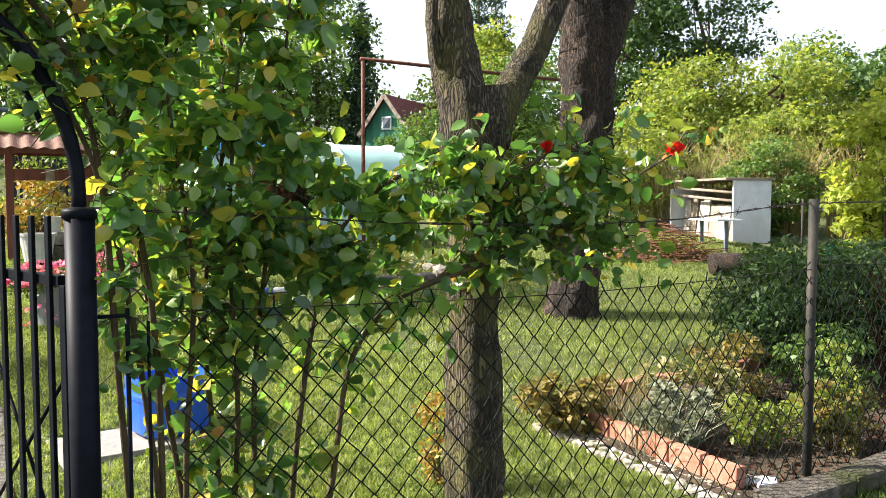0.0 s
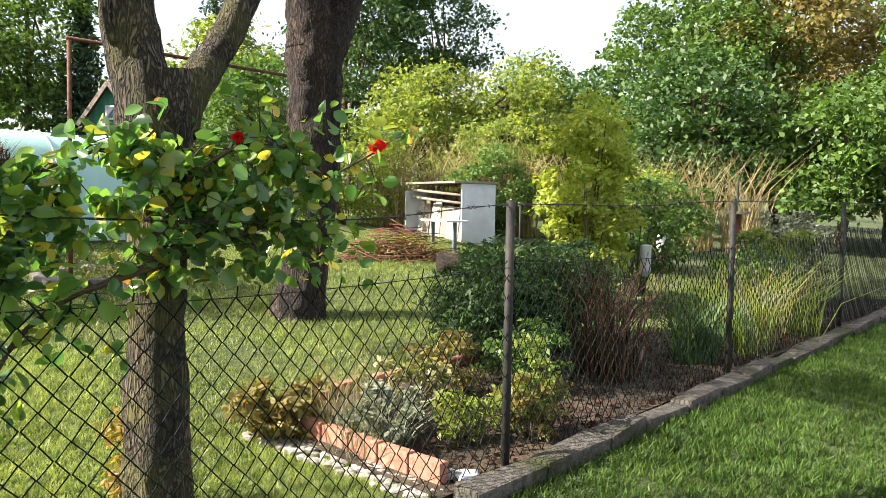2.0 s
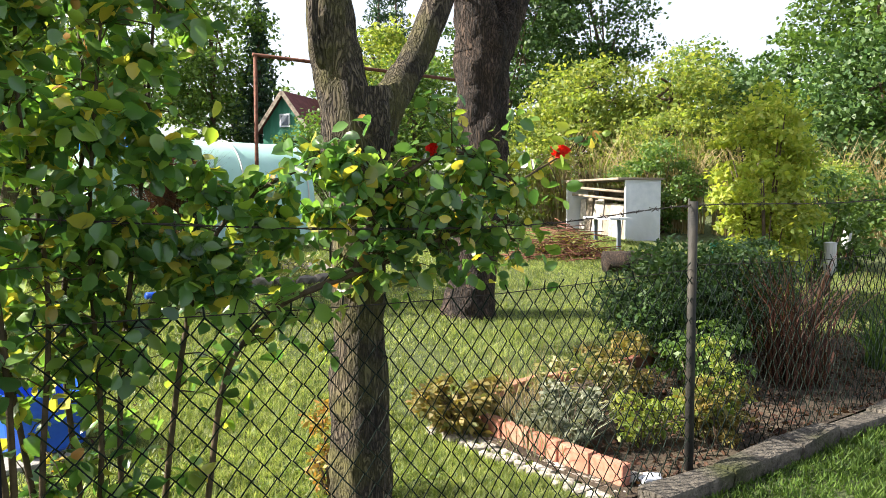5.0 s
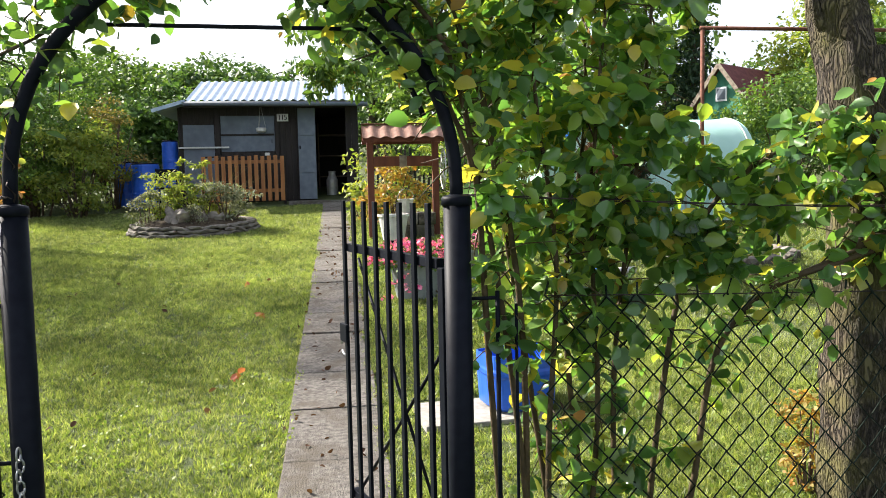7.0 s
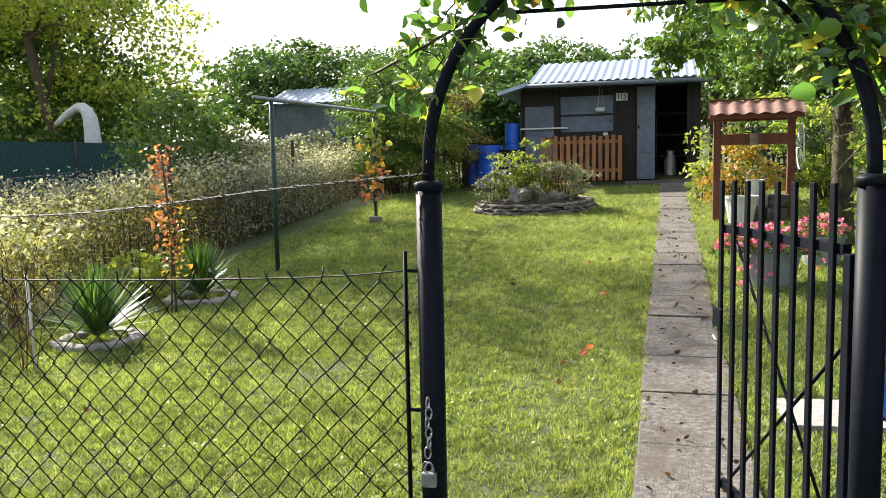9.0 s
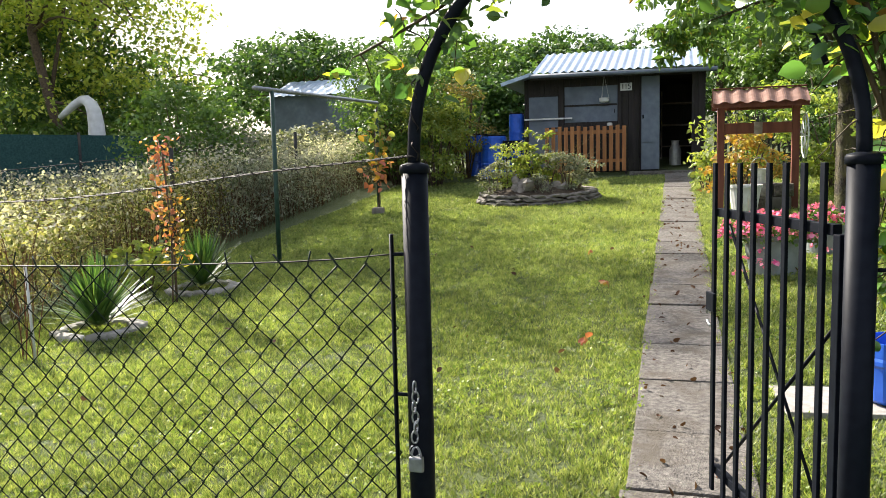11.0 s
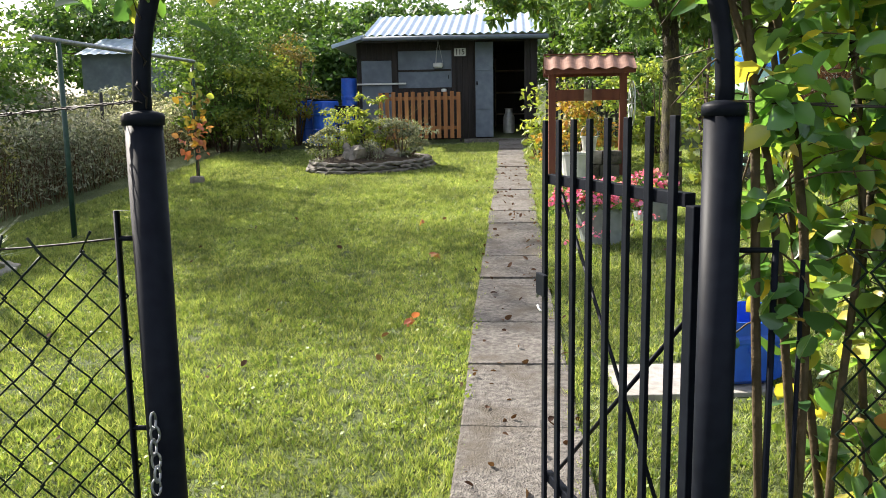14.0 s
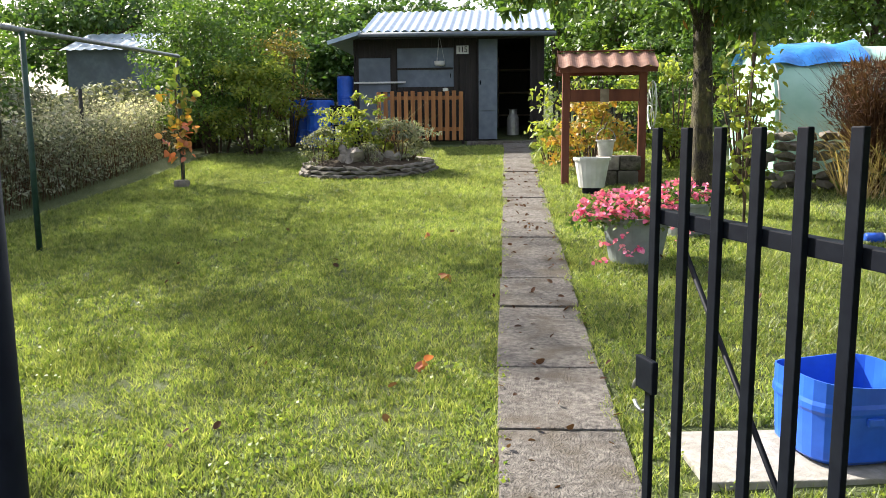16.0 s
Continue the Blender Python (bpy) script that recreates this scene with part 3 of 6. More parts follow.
def gate_post(x, label):
    z0 = ground(x, FY)
    t = empty("gate_post", (x, FY, z0 - 0.1), 0, label, "gate post", "gate posts")
    h = 1.395 - z0 + 0.1
    part("tube", lathe([(0.0385, 0), (0.0385, h - 0.01)], 28), M_BLACK, t)
    part("cap", lathe([(0.0435, h - 0.025), (0.0435, h - 0.006), (0.040, h), (0.02, h + 0.006)], 28), M_BLACK, t)
    for c in t.children:
        c.data.polygons.foreach_set("use_smooth", [len(p.vertices) == 4 for p in c.data.polygons])
    return t


post_l = gate_post(LX, "black painted round steel gate post with a hanging chain")
post_r = gate_post(RX, "black painted round steel gate post carrying the gate hinges")


def arch():
    t = empty("garden_arch", (0, FY, 0), 0, "black steel tube arch over the garden gate", "arch")
    cx, r, z0 = (LX + RX) / 2, (RX - LX) / 2, 1.40
    def ring(rad, dy, a0=0.0, a1=math.pi):
        return [(cx + rad * math.cos(a), dy, z0 + 0.03 + rad * 1.05 * math.sin(a)) for a in np.linspace(a0, a1, 28)]
    tubes("hoop", [([(RX, 0, z0 - 0.02)] + ring(r, 0) + [(LX, 0, z0 - 0.02)], 0.019)], M_BLACK, t, sides=12)
    tubes("inner_hoop", [(ring(r - 0.05, 0.05, 0.35, 1.35), 0.008)], M_BLACK, t, sides=8)
    tubes("cross_bar", [([(cx - 0.36, 0.02, z0 + 0.47), (cx + 0.36, 0.02, z0 + 0.46)], 0.006)], M_BLACK, t, sides=6)
    wire = [(LX + 0.01 + 0.012 * math.sin(k * 1.9) + (0.09 * max(0, k - 8) / 14), -0.02 + 0.012 * math.cos(k * 1.9), z0 + k * 0.025) for k in range(22)]
    tubes("binding_wire", [(wire, 0.0025)], M_BARB, t, sides=4)


arch()


def garden_gate():
    hx, hy, fx, fy = RX - 0.02, FY + 0.075, -0.25, 3.46
    ln = math.hypot(fx - hx, fy - hy)
    t = empty("garden_gate", (hx, hy, 0), math.degrees(math.atan2(fy - hy, fx - hx)), "black steel bar gate standing open into the garden", "gate")
    z0 = 0.12
    part("hinge_stile", boxed(0.0, 0.035, -0.0175, 0.0175, z0, 1.185, bevel=0.003), M_BLACK, t)
    for i in range(8):
        x = 0.075 + (ln - 0.09) * i / 7
        part("bar", boxed(x - 0.0125, x + 0.0125, 0.0185, 0.030, z0 + 0.02, 1.375, bevel=0.002), M_BLACK, t)
    for z in (0.22, 1.195):
        part("rail", boxed(0.0355, ln, -0.008, 0.018, z - 0.015, z + 0.015, bevel=0.002), M_BLACK, t)
    tubes("brace", [([(0.04, -0.014, 0.95), (ln - 0.03, -0.014, 0.24)], 0.006)], M_BLACK, t, "ribbed rebar brace", sides=6)
    tubes("brace", [([(ln - 0.03, -0.026, 1.15), (0.04, -0.026, 0.24)], 0.006)], M_BLACK, t, "ribbed rebar brace", sides=6)
    lock = part("lock_box", boxed(ln - 0.06, ln + 0.012, 0.0305, 0.045, 0.83, 0.90, bevel=0.004), M_BLACK, t)
    a = np.linspace(0.2, 2 * math.pi - 0.6, 14)
    tubes("handle", [([(ln + 0.03 + 0.035 * math.cos(k), 0.02, 0.80 + 0.035 * math.sin(k)) for k in a], 0.005)], M_STEEL, t, "curled steel pull handle", sides=6)
    for z in (1.02, 0.3):
        part("hinge", lathe([(0.013, z), (0.013, z + 0.17)], 12), M_BLACK, t).location = (-0.014, -0.005, 0)


garden_gate()


def padlock_chain():
    t = empty("padlock_chain", (LX, FY - 0.055, 0), 0, "steel chain with a padlock hanging on the gate post", "chain")
    for i in range(6):
        a = np.linspace(0, 2 * math.pi, 11)
        flat = i % 2
        pts = [((0.009 * math.cos(k)) * (1 if flat else 0.25) + 0.003 * math.sin(i * 2.2), (0.009 * math.cos(k)) * (0.25 if flat else 1), 0.745 - i * 0.030 + 0.019 * math.sin(k)) for k in a]
        tubes("link", [(pts, 0.0028)], M_STEEL, t, sides=6)
    part("lock_body", boxed(-0.022, 0.022, -0.010, 0.010, 0.49, 0.535, bevel=0.005), M_STEEL, t, "small steel padlock")
    tubes("shackle", [([(0.014 * math.cos(k), 0, 0.535 + 0.03 * math.sin(k)) for k in np.linspace(0, math.pi, 9)], 0.0035)], M_STEEL, t, sides=6)
    tubes("ring", [([(0.016 * math.cos(k), -0.014, 0.558 + 0.016 * math.sin(k)) for k in np.linspace(0, 2 * math.pi, 13)], 0.002)], M_STEEL, t, sides=6)


padlock_chain()


def chain_link(x0, x1, top, name="wire_mesh", parent=None, y=FY + 0.02, seed=1, sag=0.03):
    """Zigzag wires, each hooked into the next; the cut ends stand up above the top line."""
    rng = np.random.default_rng(seed)
    pitch, step = 0.047, 0.047
    cols = int((x1 - x0) / pitch)
    v0 = ground((x0 + x1) / 2, FY) + 0.04
    rows = int((top - v0) / step)
    bulge = rng.normal(size=4) * 0.010
    items = []
    for c in range(cols + 1):
        r = np.arange(rows + 1)
        x = x0 + (c + (r + c) % 2) * pitch
        u = (x - x0) / (x1 - x0)
        z = top - sag * np.sin(np.pi * np.clip(u, 0, 1)) - r * (top - v0) / rows
        yy = y + (0.004 * np.where((r + c) % 2, 1, -1)) + 0.02 * np.sin(u * 9 + z * 5 + seed) * bulge[0] * 40 * 0.3
        pts = np.stack([x + 0.004 * np.sin(z * 17 + c), yy, z + 0.004 * np.sin(x * 23)], 1)
        if c % 2 == 0:
            end = pts[0] + np.array([rng.normal() * 0.015, rng.normal() * 0.01, 0.03 + 0.015 * rng.random()])
            pts = np.vstack([end, pts])
        items.append(tube_arrays(pts, 0.0034, 4))
    v, f = join_arrays(items)
    return dress(name, np_mesh(name, v, f), M_WIRE, parent)


def barbed(points, name, parent, seed):
    rng = np.random.default_rng(seed)
    p = curve_points(points, 60)
    lines = [(p + np.array([0, 0.003, 0.003]) * np.sin(np.arange(60) * 2.1)[:, None], 0.0018), (p - np.array([0, 0.003, 0.003]) * np.sin(np.arange(60) * 2.1)[:, None], 0.0018)]
    total = np.linalg.norm(np.diff(p, axis=0), axis=1).sum()
    for k in range(int(total / 0.11)):
        c = p[int((k + 0.5) * 0.11 / total * 59)]
        for s in range(2):
            d = rng.normal(size=3) * 0.010
            lines.append((np.array([c - d, c, c + d]), 0.0013))
    return tubes(name, lines, M_BARB, parent, sides=4)


def fence():
    f = empty("fence", (0, 0, 0), 0, "green chain-link fence on dark steel posts topped with barbed wire", "fence")
    def fpost(x, y, top, r=0.022):
        z = ground(x, y)
        return tubes("post", [([(x, y, z - 0.15), (x, y, (z + top) / 2), (x, y, top)], r)], M_POST, f, sides=12)
    right = [(3.20, 1.43), (6.0, 1.49), (8.9, 1.50), (11.8, 1.56)]
    for x, top in right:
        fpost(x, FY + 0.03, top)
    for x, top in ((-4.15, 1.36), (-7.0, 1.30)):
        fpost(x, FY + 0.03, top)
    spans = [(0.30, 3.18, 1.10), (3.22, 5.98, 1.12), (6.02, 8.88, 1.17), (8.92, 11.78, 1.22)]
    for i, (a, b, top) in enumerate(spans):
        chain_link(a, b, top, "wire_mesh", f, seed=i + 1)
        tubes("tension_wire", [(curve_points([(a, FY + 0.02, top), ((a + b) / 2, FY + 0.02, top - 0.03), (b, FY + 0.02, top)], 12), 0.002)], M_BARB, f, sides=4)
        tubes("tension_wire", [(curve_points([(a, FY + 0.02, ground(a, FY) + 0.12), (b, FY + 0.02, ground(b, FY) + 0.12)], 4), 0.002)], M_BARB, f, sides=4)
    for i, (a, b) in enumerate(((-4.13, -1.22), (-6.98, -4.17))):
        chain_link(a, b, 1.10, "wire_mesh", f, seed=i + 11, sag=0.02)
        tubes("tension_wire", [(curve_points([(a, FY + 0.02, 1.085), ((a + b) / 2, FY + 0.02, 1.075), (b - 0.4, FY + 0.02, 1.10), (b, FY + 0.02, 1.13)], 14), 0.0025)], M_BARB, f, sides=4)
    tubes("edge_bar", [([(-1.225, FY + 0.02, -0.05), (-1.225, FY + 0.02, 1.19), (-1.18, FY + 0.02, 1.19)], 0.007)], M_BLACK, f, sides=6)
    tubes("edge_bar", [([(0.16, FY + 0.02, 0.0), (0.16, FY + 0.02, 1.12)], 0.007)], M_BLACK, f, sides=6)
    tubes("edge_bar", [([(0.215, FY + 0.02, 0.0), (0.215, FY + 0.02, 1.08)], 0.005)], M_BLACK, f, sides=6)
    for x0, x1, z in ((-1.225, -1.18, 0.70), (0.08, 0.16, 0.42), (0.08, 0.16, 1.1), (-1.225, -1.18, 1.13)):
        tubes("bracket", [([(x0, FY + 0.02, z), (x1, FY + 0.02, z)], 0.006)], M_BLACK, f, sides=6)
    barbed([(LX, FY - 0.02, 1.42), (-1.6, FY, 1.385), (-2.6, FY + 0.02, 1.30), (-4.15, FY + 0.03, 1.32), (-7, FY, 1.27)], "barbed_wire", f, 1)
    barbed([(RX, FY, 1.40), (1.2, FY + 0.02, 1.34), (2.2, FY + 0.02, 1.34), (3.20, FY + 0.03, 1.41), (4.6, FY + 0.03, 1.42), (6.0, FY + 0.03, 1.47), (8.9, FY, 1.49), (11.8, FY, 1.53)], "barbed_wire", f, 2)


fence()


# ---- the two old fruit trees by the fence ----
def old_tree(name, label, mat, trunk, limbs, crown, seed, leaf_mat, n, lsize):
    rng = np.random.default_rng(seed)
    x, y, z = trunk[0][0]
    t = empty(name, (x, y, ground(x, y)), 0, label, "tree")
    o = np.array([x, y, ground(x, y)])
    def grown(ctrl, m=36):
        p = curve_points([np.array(c) - o for c, _ in ctrl], m)
        r = np.interp(np.linspace(0, 1, m), np.linspace(0, 1, len(ctrl)), [q for _, q in ctrl])
        v, f = tube_arrays(p, r, 30, 0.03, rng)
        out = (v.reshape(m, 30, 3) - p[:, None, :]).reshape(-1, 3)
        lump = [0.10 * noise.noise((a * 5, b * 5, c * 3.5)) + 0.16 * noise.noise((a * 17, b * 17, c * 4.0)) + 0.10 * noise.noise((a * 38, b * 38, c * 11)) for a, b, c in v]
        return v + out * np.array(lump)[:, None], f
    v, f = grown(trunk, 70)
    dress("trunk", np_mesh("trunk", v, f), mat, t, smooth=True)
    for l in limbs:
        v, f = grown(l)
        dress("limb", np_mesh("limb", v, f), mat, t, smooth=True)
    lines, P = [], []
    for c, rad, k in crown:
        c = np.array(c) - o
        P.append(crown_points(rng, int(n * k), c, np.array(rad), 50, 0.25))
        for i in range(12):
            e = blob_points(rng, 1, c, np.array(rad) * 0.9, 0.5)[0]
            s = c - np.array([0, 0, rad[2] * 0.9])
            lines.append((curve_points([s, (s + e) / 2 + np.array([0, 0, 0.15]), e], 6), np.linspace(0.03, 0.006, 6)))
    tubes("twig", lines, M_TWIG, t, sides=5)["kind"] = "stuff"
    leaf_part("crown", np.vstack(P), lsize, leaf_mat, t, rng, rich=True)
    return t


old_tree("plum_tree", "old fruit tree with mossy bark forking above the fence", M_BARK1,
         [((1.485, 2.84, -0.05), 0.15), ((1.47, 2.84, 0.25), 0.118), ((1.455, 2.84, 0.97), 0.100), ((1.47, 2.84, 1.45), 0.10), ((1.48, 2.85, 1.72), 0.125), ((1.47, 2.85, 1.85), 0.115)],
         [[((1.44, 2.85, 1.62), 0.105), ((1.40, 2.85, 1.85), 0.095), ((1.37, 2.86, 2.02), 0.088), ((1.35, 2.88, 2.25), 0.082), ((1.28, 2.95, 2.9), 0.06), ((1.2, 3.1, 3.5), 0.03)],
          [((1.52, 2.85, 1.66), 0.095), ((1.60, 2.86, 1.80), 0.072), ((1.72, 2.87, 1.95), 0.064), ((1.86, 2.88, 2.22), 0.058), ((2.1, 2.9, 2.8), 0.045), ((2.3, 3.0, 3.5), 0.02)],
          [((1.33, 2.84, 1.90), 0.02), ((1.27, 2.82, 2.0), 0.017), ((1.26, 2.80, 2.3), 0.014), ((1.22, 2.8, 2.9), 0.008)]],
         [((1.7, 3.1, 4.0), (1.5, 1.4, 1.1), 1.0), ((2.6, 3.6, 3.9), (1.1, 1.2, 1.0), 0.8)], 21, M_LEAF_DARK, 4500, 0.085)
old_tree("cherry_tree", "tall fruit tree with dark furrowed bark on the lawn", M_BARK2,
         [((4.82, 6.32, 0.12), 0.33), ((4.83, 6.32, 0.35), 0.262), ((4.88, 6.32, 0.75), 0.228), ((5.0, 6.32, 1.75), 0.245), ((5.01, 6.34, 2.4), 0.25), ((5.02, 6.34, 2.9), 0.265), ((5.05, 6.35, 3.15), 0.28)],
         [[((4.98, 6.35, 2.9), 0.24), ((4.93, 6.35, 3.3), 0.21), ((4.85, 6.4, 3.8), 0.17), ((4.6, 6.5, 4.8), 0.08)],
          [((5.12, 6.35, 2.85), 0.22), ((5.35, 6.36, 3.3), 0.18), ((5.6, 6.4, 3.8), 0.14), ((6.0, 6.6, 4.8), 0.06)]],
         # third clump is unseen, added apart from the crown to shade the dark perennials
         [((4.9, 6.2, 5.3), (1.8, 1.7, 1.4), 1.0), ((6.4, 6.6, 5.2), (1.9, 2.0, 1.4), 0.8), ((0.0, 7.5, 5.2), (1.3, 1.1, 0.9), 0.6)], 22, M_LEAF_DARK, 4200, 0.11)


# ---- climbing rose over the fence and the arch ----
def climbing_rose():
    rng = np.random.default_rng(31)
    t = empty("climbing_rose", (0.6, 2.7, ground(0.6, 2.7)), 0, "climbing rose with glossy green and yellowing leaves on the fence", "rose bush")
    o = np.array([0.6, 2.7, ground(0.6, 2.7)])
    canes = [
        [(0.34, 2.70, 0), (0.33, 2.68, 0.6), (0.36, 2.68, 1.2), (0.30, 2.70, 1.8), (0.36, 2.7, 2.4)],
        [(0.44, 2.72, 0), (0.50, 2.72, 0.7), (0.48, 2.70, 1.4), (0.56, 2.7, 2.3)],
        [(0.58, 2.74, 0), (0.56, 2.74, 0.8), (0.64, 2.74, 1.5), (0.70, 2.72, 2.2)],
        [(0.70, 2.70, 0), (0.80, 2.69, 0.45), (0.86, 2.68, 0.85), (0.98, 2.68, 1.03), (1.14, 2.68, 1.12), (1.35, 2.68, 1.20), (1.7, 2.68, 1.36), (2.05, 2.68, 1.48), (2.36, 2.68, 1.62)],
        [(0.66, 2.76, 0), (0.70, 2.74, 0.6), (0.80, 2.72, 1.2), (0.98, 2.7, 1.45), (1.3, 2.68, 1.58), (1.55, 2.66, 1.5)],
        [(0.30, 2.70, 0), (0.22, 2.66, 0.8), (0.12, 2.62, 1.4), (-0.02, 2.60, 1.75), (-0.2, 2.6, 1.98), (-0.5, 2.6, 2.10), (-0.85, 2.6, 2.0)],
        [(0.40, 2.74, 0), (0.26, 2.74, 1.0), (0.16, 2.7, 1.6), (0.1, 2.7, 2.3)],
        [(0.52, 2.78, 0), (0.42, 2.80, 1.0), (0.5, 2.82, 1.7), (0.44, 2.8, 2.5)],
        [(1.14, 2.68, 1.12), (1.5, 2.67, 1.22), (1.85, 2.66, 1.32), (2.1, 2.66, 1.27)],
        [(0.20, 2.66, 0), (0.14, 2.63, 0.9), (0.10, 2.61, 1.5), (0.0, 2.60, 1.86), (-0.22, 2.59, 2.05), (-0.45, 2.60, 2.12), (-0.72, 2.60, 2.07), (-1.02, 2.60, 1.86), (-1.3, 2.58, 1.72)],
        [(0.26, 2.70, 0), (0.24, 2.66, 1.1), (0.06, 2.64, 1.9), (-0.16, 2.64, 2.14), (-0.5, 2.64, 2.22), (-0.86, 2.62, 2.08), (-1.05, 2.62, 2.02)],
        [(1.35, 2.68, 1.20), (1.45, 2.66, 1.45), (1.75, 2.66, 1.62), (1.95, 2.66, 1.55)],
    ]
    lines, P, Y = [], [], []
    for c in canes:
        p = curve_points([np.array(q) - o + (np.array([0, 0, ground(q[0], q[1])]) if q[2] == 0 else 0) for q in c], 30)
        lines.append((p, np.linspace(0.011, 0.004, 30)))
        for k in range(6, 30):
            h = p[k][2] + o[2]
            for j in range(2 if h < 0.9 else 3):
                if rng.random() < (0.35 if h < 0.75 else 0.75):
                    e = p[k] + rng.normal(size=3) * np.array([0.10, 0.07, 0.08])
                    lines.append((np.array([p[k], (p[k] + e) / 2 + np.array([0, 0, 0.015]), e]), np.array([0.003, 0.002, 0.0012])))
                    m = rng.integers(4, 8)
                    P.append(e + rng.normal(size=(m, 3)) * np.array([0.038, 0.03, 0.034]))
    tubes("cane", lines, M_CANE, t, sides=6)
    masses = [((0.36, 2.72, 1.85), (0.34, 0.16, 0.42), 620), ((0.60, 2.74, 1.45), (0.34, 0.16, 0.36), 560), ((0.40, 2.72, 1.1), (0.28, 0.13, 0.30), 330),
              ((0.62, 2.74, 2.15), (0.30, 0.15, 0.28), 260), ((0.1, 2.66, 2.0), (0.28, 0.14, 0.25), 240), ((0.50, 2.70, 0.62), (0.26, 0.10, 0.32), 150),
              ((1.25, 2.68, 1.44), (0.42, 0.12, 0.17), 420), ((1.78, 2.67, 1.44), (0.36, 0.10, 0.18), 240), ((0.92, 2.70, 1.25), (0.26, 0.12, 0.22), 230),
              ((0.13, 2.62, 1.28), (0.08, 0.09, 0.22), 60), ((0.02, 2.64, 2.15), (0.24, 0.13, 0.22), 200)]
    for c, r, n in masses:
        P.append(crown_points(rng, int(n * (1.25 if c[2] > 1.3 else 0.95)), np.array(c) - o, np.array(r), max(10, n // 14), 0.26))
    P = np.vstack(P)
    P = P[(P[:, 2] + o[2] > 1.62) | (P[:, 0] + o[0] > 0.10)]
    leaf_part("foliage", P, 0.058, M_ROSELEAF, t, rng, aspect=0.74, rich=True)
    yel = P[rng.random(len(P)) < np.where(P[:, 2] + o[2] > 1.7, 0.07, 0.03)]
    leaf_part("yellow_leaves", yel + 0.01, 0.043, M_LEAF_YELLOW, t, rng, "yellowing rose leaves", aspect=0.72, rich=True)
    for c in ((2.36, 2.68, 1.645), (1.68, 2.66, 1.63), (-0.93, 2.58, 1.97)):
        petals = blob_points(rng, 26, np.array(c) - o, (0.016, 0.016, 0.014), 0.3)
        leaf_part("rose_bloom", petals, 0.034 if c[0] > 2 else 0.026, M_RED, t, rng, "red rose bloom", aspect=0.9, rich=True)
    # sprays of leaves on the arch
    Q = []
    for a in np.linspace(0.15, 2.75, 60):
        c = np.array([(LX + RX) / 2 + 0.62 * math.cos(a), FY + 0.02, 1.43 + 0.65 * math.sin(a)]) - o
        Q.append(c + rng.normal(size=(13 if a < 1.6 else 8, 3)) * np.array([0.07, 0.05, 0.06]))
    for c, n in (((-0.95, 2.6, 1.95), 34), ((-1.12, 2.6, 1.86), 26), ((-0.72, 2.6, 2.05), 30)):
        Q.append(np.array(c) - o + rng.normal(size=(n, 3)) * np.array([0.09, 0.05, 0.06]))
    Q = np.vstack(Q)
    Q = Q[(Q[:, 2] + o[2] > 1.66) | (Q[:, 0] + o[0] > 0.08) | (Q[:, 0] + o[0] < -0.8)]
    leaf_part("arch_foliage", Q, 0.043, M_LEAF_DARK, t, rng, "thin rose leaves on the arch", aspect=0.66, rich=True)


climbing_rose()


# ---- the shed ----
def corrugated(bm, x0, x1, p0, p1, pitch, depth, thick=0.006):
    """A wavy sheet from the low edge p0 = (y, z) to the high edge p1."""
    n = int((x1 - x0) / pitch * 8)
    rows = []
    for y, z in (p0, ((p0[0] + p1[0]) / 2, (p0[1] + p1[1]) / 2), p1):
        for dz in (0, -thick):
            rows.append([bm.verts.new((x0 + (x1 - x0) * i / n, y, z + dz + depth * math.sin(2 * math.pi * (x0 + (x1 - x0) * i / n) / pitch))) for i in range(n + 1)])
    top, low = rows[0::2], rows[1::2]
    for i in range(n):
        for k in range(2):
            bm.faces.new((top[k][i], top[k][i + 1], top[k + 1][i + 1], top[k + 1][i]))
            bm.faces.new((low[k][i + 1], low[k][i], low[k + 1][i], low[k + 1][i + 1]))
        bm.faces.new((top[0][i + 1], top[0][i], low[0][i], low[0][i + 1]))
        bm.faces.new((top[2][i], top[2][i + 1], low[2][i + 1], low[2][i]))


